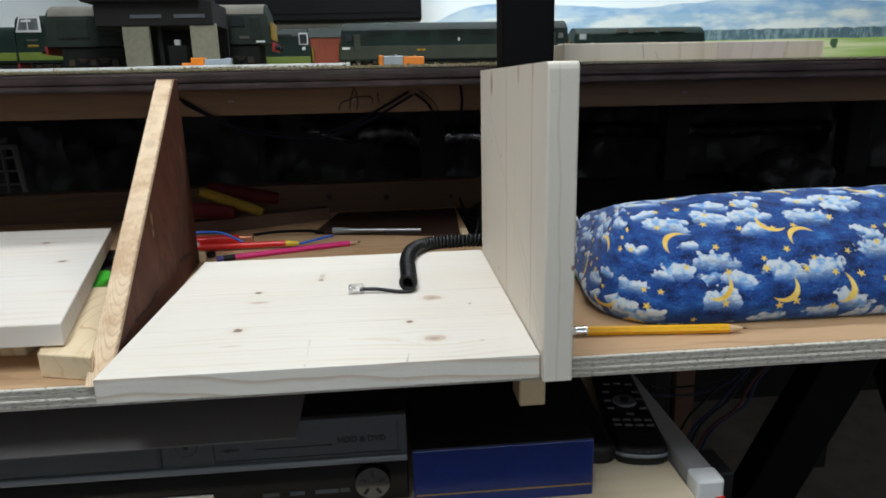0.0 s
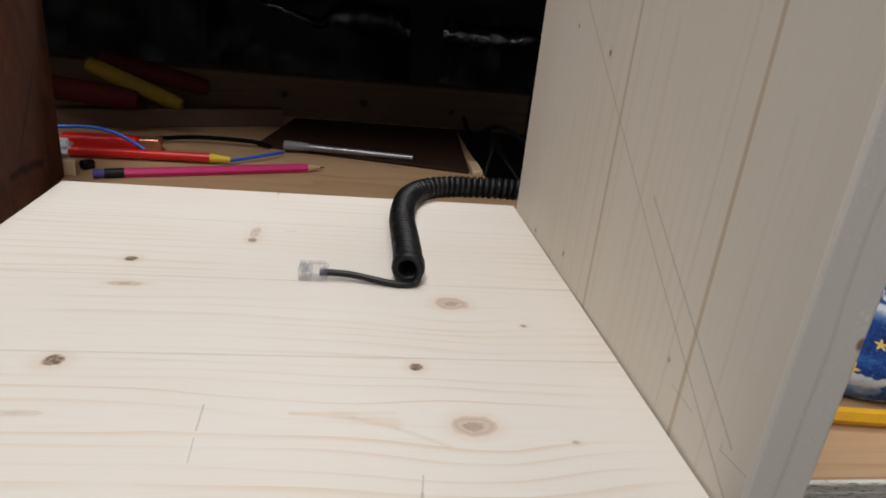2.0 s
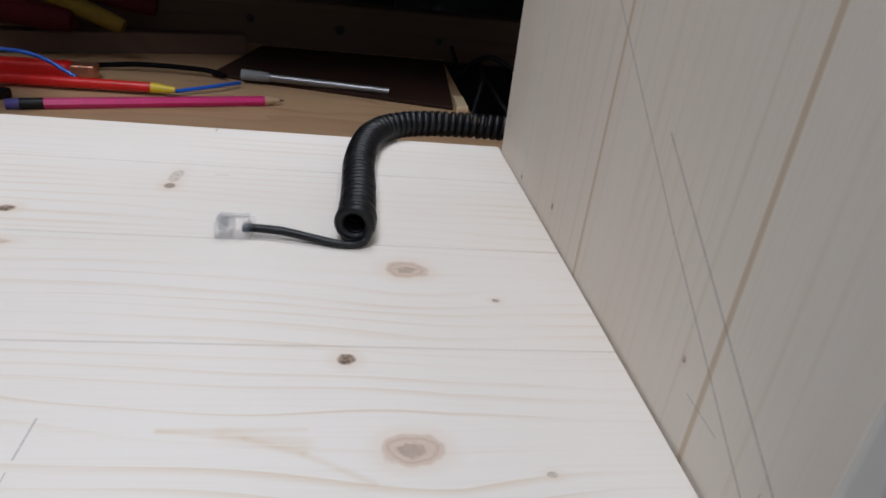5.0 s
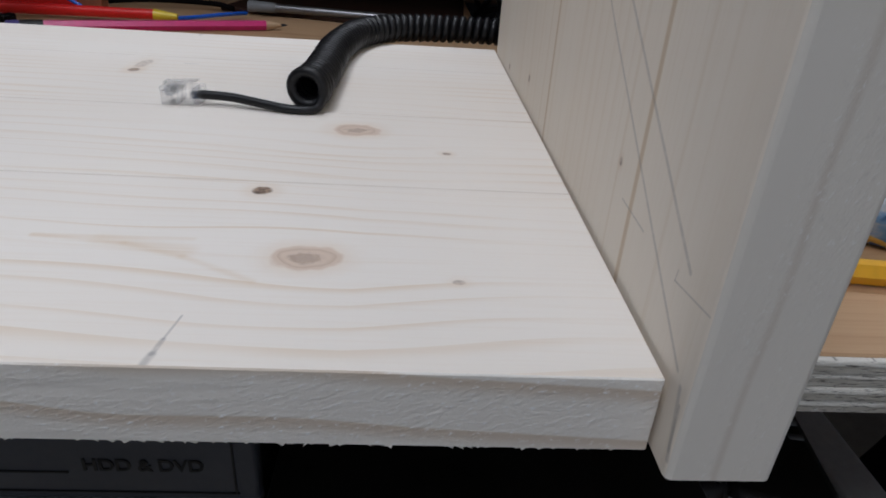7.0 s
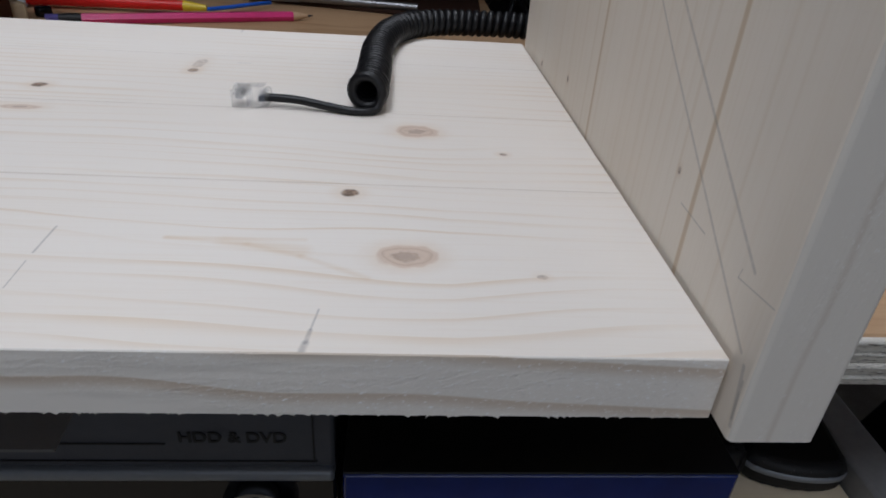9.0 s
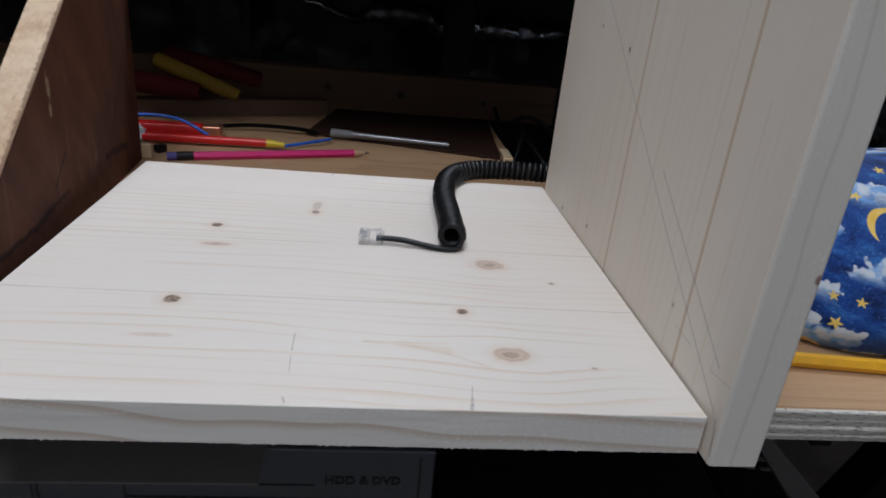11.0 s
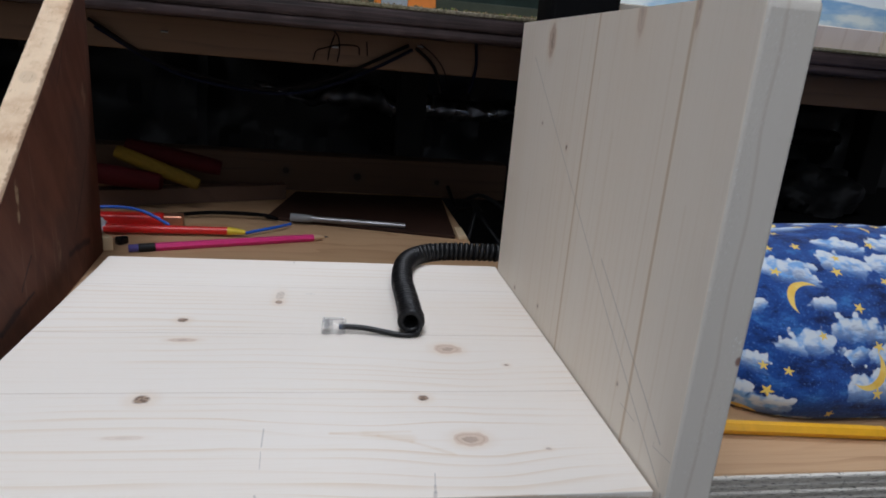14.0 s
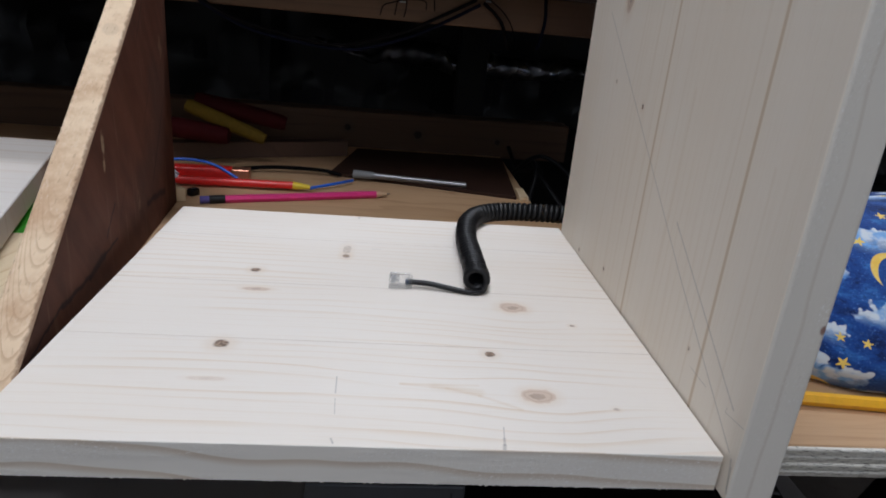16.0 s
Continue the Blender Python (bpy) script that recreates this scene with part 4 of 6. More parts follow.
# ---------- spare timber beside the bracket ----------
bm = extrude([(-0.352, 0.059), (-0.456, 0.412), (-0.76, 0.42), (-0.656, 0.062)], "z", 0.003, 0.021, 0.001, 2)
solid("spare_pine_board", bm, M_SPARE, "pale pine board lying across two battens", "board")
bm = extrude([(-0.368, 0.05), (-0.324, 0.037), (-0.376, 0.217), (-0.42, 0.217)], "z", SH, 0.0015, 0.0012)
solid("short_batten", bm, M_CURLY, "short wooden batten with curly grain on the shelf", "batten")
bm = box(-0.62, -0.40, 0.105, 0.15, SH, 0.0025, 0.0012)
solid("cross_batten", turned(bm, (-0.5, 0.12, 0), -6), M_BATTEN, "wooden batten under the pine board", "batten")
case = thing("marker", (-0.417, 0.26, SH), "bright green plastic marker lying on the shelf beside the batten", "marker")
bm = extrude([(-0.427, 0.222), (-0.403, 0.222), (-0.402, 0.268), (-0.41, 0.292), (-0.424, 0.294)], "z", SH, -0.0015, 0.003, 3)
part("barrel", turned(bm, (-0.415, 0.26, 0), 4), M_GREEN, case)
part("cap", turned(box(-0.4235, -0.4105, 0.294, 0.316, SH + 0.001, -0.003, 0.003, 3), (-0.415, 0.26, 0), 4), M_BLACK, case, "black cap")
bm = box(-0.5, -0.425, 0.345, 0.385, SH, -0.0005, 0.004)
solid("black_case", bm, M_BLACK, "small black plastic case on the shelf", "case")

# ---------- coiled cord ----------
cord = thing("coiled_telephone_cord", (-0.088, 0.17, 0), "black coiled telephone cord with a clear plug, on the pine board", "cord")
axis = smooth_path([(-0.0888, 0.1575, 0.0086), (-0.088, 0.166, 0.0082), (-0.0872, 0.197, 0.0074), (-0.0868, 0.243, 0.0073), (-0.0795, 0.284, 0.0075), (-0.062, 0.3065, 0.0077),
                    (-0.034, 0.3155, 0.0077), (0.006, 0.3155, 0.0075), (0.026, 0.316, 0.006)], 500)
run = [0.0]
for a, b in zip(axis, axis[1:]):
    run.append(run[-1] + (b - a).length)
COILS = 1400
axis = [Vector([float(np.interp(run[-1] * i / (COILS - 1), run, [p[j] for p in axis])) for j in range(3)]) for i in range(COILS)]
total, helix, phase = run[-1], [], -0.55
up = Vector((0, 0, 1))
for i, p in enumerate(axis):
    d = (axis[min(i + 1, len(axis) - 1)] - axis[max(i - 1, 0)]).normalized()
    s = d.cross(up).normalized()
    far = total * i / (COILS - 1)
    pitch = (0.0039 if far < 0.009 else 0.0047) + 0.0006 * noise.noise(Vector((far * 70, 3, 1)))
    phase += 2 * math.pi * total / (COILS - 1) / pitch
    # the first turns are wound wider
    r = 0.0059 + 0.0006 / (1 + math.exp((far - 0.0105) / 0.0007)) + 0.00022 * noise.noise(Vector((phase * 0.35, 0, 5)))
    helix.append(p + (s * math.cos(phase) + s.cross(d) * math.sin(phase)) * r)
part("coil", tube(helix, 0.0023, 8), M_CORD, cord)
lead = [helix[0], (-0.0845, 0.1548, 0.0026), (-0.0885, 0.1532, 0.0018), (-0.096, 0.1535, 0.0018), (-0.106, 0.156, 0.0026), (-0.118, 0.159, 0.0036), (-0.131, 0.1605, 0.0038)]
part("lead", tube(lead, 0.0018, 10, steps=50), M_CORD, cord)
M_INK = plain("ink_blue_plastic", (0.012, 0.03, 0.07), 0.35)
px, py = -0.1305, 0.1605


def on_plug(bm):
    return turned(bm, (px, py, 0), -4)


# body with stepped shoulders and comb-like slots over the contacts, the cable sleeve behind it, the sprung latch on top
bm = box(px - 0.0075, px - 0.0012, py - 0.0049, py + 0.0049, 0.0004, 0.0068, 0.0005)
bm = box(px - 0.0134, px - 0.0073, py - 0.0053, py + 0.0053, 0.0003, 0.0056, 0.0004, bm=bm)
for i in range(6):
    y = py - 0.0053 + i * 0.00199
    bm = box(px - 0.0134, px - 0.009, y, y + 0.00066, 0.0054, 0.0074, 0.0002, 1, bm)
bm = box(px - 0.0091, px - 0.0073, py - 0.0053, py + 0.0053, 0.0054, 0.0074, 0.0003, 1, bm)
plug = part("plug", on_plug(bm), M_CLEAR, cord, "clear plastic modular plug")
part("sleeve", on_plug(box(px - 0.0013, px + 0.0012, py - 0.0044, py + 0.0044, 0.0006, 0.0072, 0.0006)), M_CLEAR, plug)
bm = box(px - 0.0128, px - 0.0002, py - 0.0017, py + 0.0017, 0.0082, 0.009, 0.0003, m=pose(0, 0, 0, 0, -5, 0))
bm = box(px - 0.0132, px - 0.0118, py - 0.0022, py + 0.0022, 0.0066, 0.0085, 0.0003, bm=bm)
part("latch", on_plug(bm), M_CLEAR, plug)
for i in range(4):
    y = py - 0.0029 + i * 0.00199
    part("contact", on_plug(box(px - 0.0122, px - 0.0094, y - 0.00022, y + 0.00022, 0.0034, 0.0062)), M_ALU, plug)
part("wire_end", on_plug(box(px - 0.0032, px - 0.0004, py - 0.0018, py + 0.0018, 0.0022, 0.005, 0.0006)), M_INK, plug, "dark blue wire ends")


# ---------- pencils and tools on the shelf ----------
def pencil(name, tip, end, r, body, label, ends):
    """A six-sided pencil; ends: (name, material, from, to, radius) along its length from the blunt end."""
    tip, end = Vector(tip), Vector(end)
    d = (tip - end).normalized()
    ln = (tip - end).length
    ob = thing(name, (tip + end) / 2 - Vector((0, 0, r)), label, "pencil")
    a = ends[-1][3] if ends else 0.0
    part("barrel", rod(end + d * a, tip - d * 0.0155, r, n=6, turn=0.52), body, ob, smooth=None)
    part("cut_cone", rod(tip - d * 0.0155, tip - d * 0.0042, r * 0.98, r * 0.3, 18), M_CUTWOOD, ob, "bare sharpened wood")
    part("lead", rod(tip - d * 0.0042, tip, r * 0.29, 0.0003, 10), M_LEAD, ob)
    for n, m, f, t_, rr in ends:
        part(n, rod(end + d * f, end + d * t_, rr, n=16), m, ob)
    return ob


pencil("pencil", (0.188, 0.0595, SH + 0.0040), (0.044, 0.0733, SH + 0.0040), 0.0038, M_YELLOW, "yellow lacquered pencil lying on the shelf",
       (("eraser", M_WHITE, 0.0, 0.003, 0.0032), ("ferrule", M_CHROME, 0.003, 0.0115, 0.0041), ("ferrule_ring", M_ALU, 0.0115, 0.0125, 0.0043)))
pencil("pencil", (-0.1445, 0.4245, SH + 0.0038), (-0.318, 0.3655, SH + 0.0038), 0.0038, M_PINK, "bright pink pencil with a dark band and purple eraser",
       (("eraser", M_ERASER, 0.0, 0.008, 0.0035), ("band", M_BLACK, 0.008, 0.022, 0.0039)))
pen = thing("screwdriver", (-0.29, 0.425, SH), "slim red screwdriver with a yellow collar, lying on the shelf", "screwdriver")
part("handle", rod((-0.356, 0.421, SH + 0.0062), (-0.243, 0.4255, SH + 0.006), 0.0043, 0.0038, 14), M_RED, pen)
part("collar", rod((-0.243, 0.4255, SH + 0.006), (-0.226, 0.4262, SH + 0.005), 0.0042, 0.0022, 14), M_LEMON, pen)
solid("blue_wire", tube([(-0.226, 0.4265, SH + 0.004), (-0.212, 0.44, SH + 0.004), (-0.196, 0.452, SH + 0.005), (-0.185, 0.468, SH + 0.004)], 0.0016, 6, steps=16), M_BLUEW,
      "short blue insulated wire on the shelf", "wire")
solid("blue_wire", tube([(-0.385, 0.43, 0.004), (-0.35, 0.44, 0.0045), (-0.325, 0.44, 0.001), (-0.30, 0.436, SH + 0.007)], 0.0016, 6, steps=20), M_BLUEW,
      "curved blue insulated wire behind the bracket", "wire")
rb = thing("red_gadget", (-0.33, 0.455, SH), "flat red plastic tool with a copper end", "tool")
part("body", turned(box(-0.375, -0.31, 0.447, 0.463, SH, SH + 0.013, 0.003), (-0.34, 0.455, 0), 4), M_RED, rb)
part("tip", turned(box(-0.31, -0.292, 0.4475, 0.4625, SH + 0.001, SH + 0.012, 0.001), (-0.34, 0.455, 0), 4), M_COPPER, rb)
sc = thing("craft_knife", (-0.12, 0.475, SH), "bright metal craft tool with a grey grip", "tool")
part("grip", rod((-0.186, 0.4835, SH + 0.0075), (-0.163, 0.4815, SH + 0.0072), 0.0047, 0.0041, 14), M_KNURL, sc)
part("shaft", rod((-0.163, 0.4815, SH + 0.0072), (-0.062, 0.4685, SH + 0.0062), 0.0034, 0.0034, 12), M_TOOLST, sc)
solid("hardboard_sheet", extrude([(-0.214, 0.5), (-0.19, 0.636), (0.004, 0.636), (-0.009, 0.445), (-0.192, 0.493)], "z", SH, SH + 0.0035, 0.0005, 1), M_HARD,
      "thin dark brown hardboard sheet on the shelf", "board")
solid("edge_strip", extrude([(-0.007, 0.44), (0.003, 0.44), (0.0035, 0.478), (-0.0055, 0.478)], "z", SH, SH + 0.005, 0.0005, 1), M_BATTEN, "thin pale wooden strip along the shelf's edge", "strip")
bm = extrude([(-0.345, 0.3685), (-0.3315, 0.3685), (-0.3325, 0.372), (-0.362, 0.402), (-0.385, 0.4), (-0.372, 0.37)], "z", SH, -0.0055, 0.0007, 1)
solid("support_block", bm, M_BATTEN, "small pale wooden block behind the bracket", "block")
solid("black_clip", turned(box(-0.3355, -0.3255, 0.387, 0.3945, SH, -0.0105, 0.0015), (-0.33, 0.39, 0), 55), M_GLOSS, "small glossy black plastic clip on the shelf", "clip")
M_TISSUE = plain("white_plastic_film", (0.62, 0.66, 0.72), 0.35, vary=0.2, scale=120, bump=0.6, depth=0.002)
bm = bmesh.new()
bmesh.ops.create_icosphere(bm, subdivisions=4, radius=1)
for v in bm.verts:
    d = 1 + 0.4 * noise.noise(v.co * 2.1 + Vector((3, 1, 0))) + 0.3 * abs(noise.noise(v.co * 5))
    v.co = Vector((-0.367 + v.co.x * 0.012 * d, 0.421 + v.co.y * 0.008 * d, max(SH, SH + 0.008 + v.co.z * 0.0085 * d)))
solid("plastic_scrap", bm, M_TISSUE, "crumpled scrap of white plastic film behind the bracket", "scrap", smooth=40)

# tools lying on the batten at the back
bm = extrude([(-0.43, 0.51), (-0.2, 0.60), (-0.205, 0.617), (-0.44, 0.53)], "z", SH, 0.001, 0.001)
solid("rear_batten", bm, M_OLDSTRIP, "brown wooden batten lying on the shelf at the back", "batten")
# the handles' base colours are darkened to carry the recess's shade
for nm, mt, p0, p1, r, lb in (("pliers_grip", M_SHADEYEL, (-0.372, 0.52, 0.046), (-0.287, 0.515, 0.014), 0.0078, "yellow plastic tool handle"),
                              ("pliers_grip", M_SHADERED, (-0.41, 0.515, 0.024), (-0.325, 0.51, 0.016), 0.0108, "dark red plastic tool handle"),
                              ("pliers_grip", M_SHADERED, (-0.37, 0.545, 0.048), (-0.27, 0.555, 0.026), 0.010, "dark red plastic tool handle behind the yellow one")):
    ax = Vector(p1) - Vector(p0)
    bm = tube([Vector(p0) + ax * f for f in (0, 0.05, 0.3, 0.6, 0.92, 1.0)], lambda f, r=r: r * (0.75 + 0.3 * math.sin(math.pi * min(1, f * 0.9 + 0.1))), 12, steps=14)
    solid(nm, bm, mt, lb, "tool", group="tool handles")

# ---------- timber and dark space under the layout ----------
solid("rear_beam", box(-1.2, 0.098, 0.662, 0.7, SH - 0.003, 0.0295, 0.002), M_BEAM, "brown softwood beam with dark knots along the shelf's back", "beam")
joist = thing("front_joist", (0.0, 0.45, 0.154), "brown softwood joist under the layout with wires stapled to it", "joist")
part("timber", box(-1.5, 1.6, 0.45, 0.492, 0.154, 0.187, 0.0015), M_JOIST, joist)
for x, z in ((-0.3, 0.172), (-0.143, 0.1715), (-0.06, 0.179), (0.3, 0.171), (-0.62, 0.17)):
    part("staple", rod((x - 0.003, 0.4485, z), (x + 0.003, 0.4485, z), 0.0008, n=6), M_TOOLST, joist, "small dull metal staple")
fascia = thing("fascia", (0.0, 0.385, 0.1865), "dark brown painted fascia of the layout with long cracks", "fascia")
part("lower_board", box(-1.5, 1.6, 0.3868, 0.45, 0.1865, 0.1952, 0.0022), M_FASCIA, fascia)
part("upper_board", box(-1.5, 1.6, 0.385, 0.45, 0.1952, 0.2075, 0.0025), M_FASCIA, fascia)
solid("layout_baseboard", box(-1.5, 1.6, 0.3865, 1.46, 0.2079, 0.2115, 0.001), M_GROUND, "model railway baseboard with ballast and grass", "baseboard")
# partition added as a black backing that stands for the unlit depth
solid("partition", box(-1.6, 1.7, 1.3, 1.32, -0.77, 0.2), M_DARK, "near-black partition added for the darkness under the layout", "partition", kind="structure")
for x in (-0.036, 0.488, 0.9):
    solid("dark_post", box(x, x + 0.05, 0.93, 0.98, -0.77, 0.2075, 0.003), M_DARK, "timber leg under the layout, darkened for shade", "post", group="layout legs")

# crumpled black sheets
def crumpled(x0, x1, y, z0, z1, nx, nz, amp, seed):
    bm = bmesh.new()
    g = []
    for i in range(nx + 1):
        g.append([])
        for j in range(nz + 1):
            x, s = x0 + (x1 - x0) * i / nx, j / nz
            p = Vector((x * 11 + seed, s * 2.2, seed))
            q = Vector((x * 27 + seed, s * 4.0 + x * 6, seed + 4))
            d = amp * (noise.noise(p) + 0.9 * abs(noise.noise(q)) + 0.25 * noise.noise(q * 2.3))
            zz = z0 + (z1 - z0) * s + 0.02 * noise.noise(Vector((x * 6, s, seed + 8)))
            g[-1].append(bm.verts.new((x, y - d - 0.04 * (1 - s), zz)))
    for i in range(nx):
        for j in range(nz):
            bm.faces.new((g[i][j], g[i + 1][j], g[i + 1][j + 1], g[i][j + 1]))
    r = bmesh.ops.extrude_face_region(bm, geom=bm.faces[:])
    bmesh.ops.translate(bm, verts=[v for v in r["geom"] if isinstance(v, bmesh.types.BMVert)], vec=(0, 0.0012, 0))
    return bm


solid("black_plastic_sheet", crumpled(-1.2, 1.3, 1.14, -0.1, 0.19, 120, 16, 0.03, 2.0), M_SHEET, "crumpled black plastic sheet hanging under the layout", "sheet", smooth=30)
def roll(course, y, seed):
    """A long length of crumpled film with sharp slanting creases and ragged long edges. course: (x, lower z, upper z)."""
    xs, los, his = zip(*course)
    x0, x1 = xs[0], xs[-1]
    nx, nz = int((x1 - x0) / 0.0035), 20
    bm = bmesh.new()
    g = []
    for i in range(nx + 1):
        g.append([])
        for j in range(nz + 1):
            x, s = x0 + (x1 - x0) * i / nx, j / nz
            lo = float(np.interp(x, xs, los)) + 0.004 * noise.noise(Vector((x * 13, seed, 0)))
            hi = float(np.interp(x, xs, his)) + 0.004 * noise.noise(Vector((x * 15, seed, 3)))
            z = lo + (hi - lo) * s
            a = 1 - 2 * abs(noise.noise(Vector((x * 15 + z * 22, z * 9 - x * 7, seed))))
            b = 1 - 2 * abs(noise.noise(Vector((x * 36 - z * 46, z * 34, seed + 2))))
            c = 1 - 2 * abs(noise.noise(Vector((x * 80 + z * 60, z * 50 - x * 20, seed + 5))))
            bulge = 0.7 * (hi - lo) * math.sqrt(max(0.0, 1 - (2 * s - 1) ** 2))
            g[-1].append(bm.verts.new((x, y - bulge - 0.0035 * a - 0.003 * b - 0.0014 * c, z)))
    for i in range(nx):
        for j in range(nz):
            bm.faces.new((g[i][j], g[i + 1][j], g[i + 1][j + 1], g[i][j + 1]))
    r = bmesh.ops.extrude_face_region(bm, geom=bm.faces[:])
    bmesh.ops.translate(bm, verts=[v for v in r["geom"] if isinstance(v, bmesh.types.BMVert)], vec=(0, 0.001, 0))
    return bm


FILM = ((-0.3, 0.092, 0.1), (-0.24, 0.076, 0.088), (-0.19, 0.058, 0.072), (-0.16, 0.066, 0.096), (-0.13, 0.058, 0.105), (-0.06, 0.056, 0.105), (-0.02, 0.04, 0.075), (0.02, 0.045, 0.098), (0.08, 0.045, 0.09), (0.19, 0.052, 0.088), (0.34, 0.055, 0.09))
solid("shiny_film", roll(FILM, 1.088, 5.3), M_FOIL, "long crumpled length of shiny black film under the layout", "sheet", smooth=70)
solid("shiny_film", roll(((0.36, 0.055, 0.09), (0.5, 0.05, 0.088), (0.6, 0.045, 0.08), (0.95, 0.045, 0.08)), 1.088, 9.1), M_SHEET, "strip of crumpled black film under the layout", "sheet", smooth=70)

for pts in (((0.012, 0.64, 0.0), (0.02, 0.6, -0.02), (0.034, 0.56, -0.012), (0.05, 0.52, -0.03), (0.075, 0.5, -0.06)),
            ((0.01, 0.6, -0.03), (0.03, 0.575, 0.0), (0.05, 0.565, 0.004), (0.08, 0.56, -0.02), (0.1, 0.56, -0.08)),
            ((0.02, 0.52, -0.05), (0.032, 0.545, -0.01), (0.036, 0.59, -0.006), (0.06, 0.63, -0.03))):
    solid("tangled_cable", tube(pts, 0.0028, 6, steps=24), M_BLACK, "black cable tangled in the dark gap beside the shelf", "cable", group="tangled cables")
M_NAVY = plain("navy_wire", (0.005, 0.006, 0.014), 0.9, spec=0.05)
solid("black_cable", tube([(-0.31, 0.487, SH + 0.004), (-0.27, 0.497, SH + 0.006), (-0.22, 0.495, SH + 0.006), (-0.2, 0.487, SH + 0.004)], 0.0022, 8, steps=16), M_WIRE,
      "black cable lying on the shelf", "cable")

# wires hanging below the joist
for pts, m, lb in ((((-0.365, 0.4465, 0.178), (-0.309, 0.446, 0.1455), (-0.26, 0.446, 0.1335), (-0.205, 0.446, 0.1265), (-0.15, 0.446, 0.1395), (-0.116, 0.446, 0.155), (-0.072, 0.4465, 0.178)), M_WIRE, "black cable drooping under the layout"),
                   (((-0.36, 0.447, 0.172), (-0.3, 0.447, 0.139), (-0.25, 0.447, 0.127), (-0.19, 0.448, 0.123), (-0.14, 0.447, 0.137), (-0.105, 0.446, 0.1535), (-0.068, 0.4465, 0.174)), M_NAVY, "dark blue cable drooping under the layout"),
                   (((-0.065, 0.4465, 0.176), (-0.052, 0.446, 0.166), (-0.044, 0.446, 0.156), (-0.036, 0.45, 0.135)), M_WIRE, "black wire hanging from the joist"),
                   (((-0.06, 0.4465, 0.18), (-0.046, 0.446, 0.17), (-0.036, 0.446, 0.158), (-0.03, 0.449, 0.142)), M_WIRE, "thin black wire hanging from the joist"),
                   (((-0.164, 0.4485, 0.157), (-0.161, 0.446, 0.166), (-0.152, 0.445, 0.1695), (-0.14, 0.445, 0.173), (-0.122, 0.446, 0.173), (-0.12, 0.447, 0.165)), M_WIRE, "thin bent wire stapled to the joist"),
                   (((-0.145, 0.4485, 0.186), (-0.1405, 0.446, 0.18), (-0.139, 0.446, 0.168), (-0.141, 0.448, 0.157)), M_WIRE, "thin bent wire stapled to the joist"),
                   (((-0.15, 0.4485, 0.158), (-0.148, 0.446, 0.17), (-0.144, 0.446, 0.182)), M_WIRE, "thin bent wire stapled to the joist"),
                   (((-0.113, 0.4485, 0.178), (-0.112, 0.446, 0.165)), M_WIRE, "thin bent wire stapled to the joist"),
                   (((-0.005, 0.4465, 0.186), (-0.003, 0.446, 0.165), (-0.005, 0.446, 0.15), (-0.008, 0.446, 0.137)), M_NAVY, "blue wire hanging from the joist")):
    solid("hanging_wire", tube(pts, 0.0006 if "thin" in lb else 0.0018, 6, steps=24), m, lb, "wire", group="hanging wires")

# ---------- post, fabric bag ----------
solid("steel_post", box(0.029, 0.087, 0.318, 0.362, -0.77, 1.2, 0.003), M_STEEL, "black painted square steel post in front of the layout", "post")


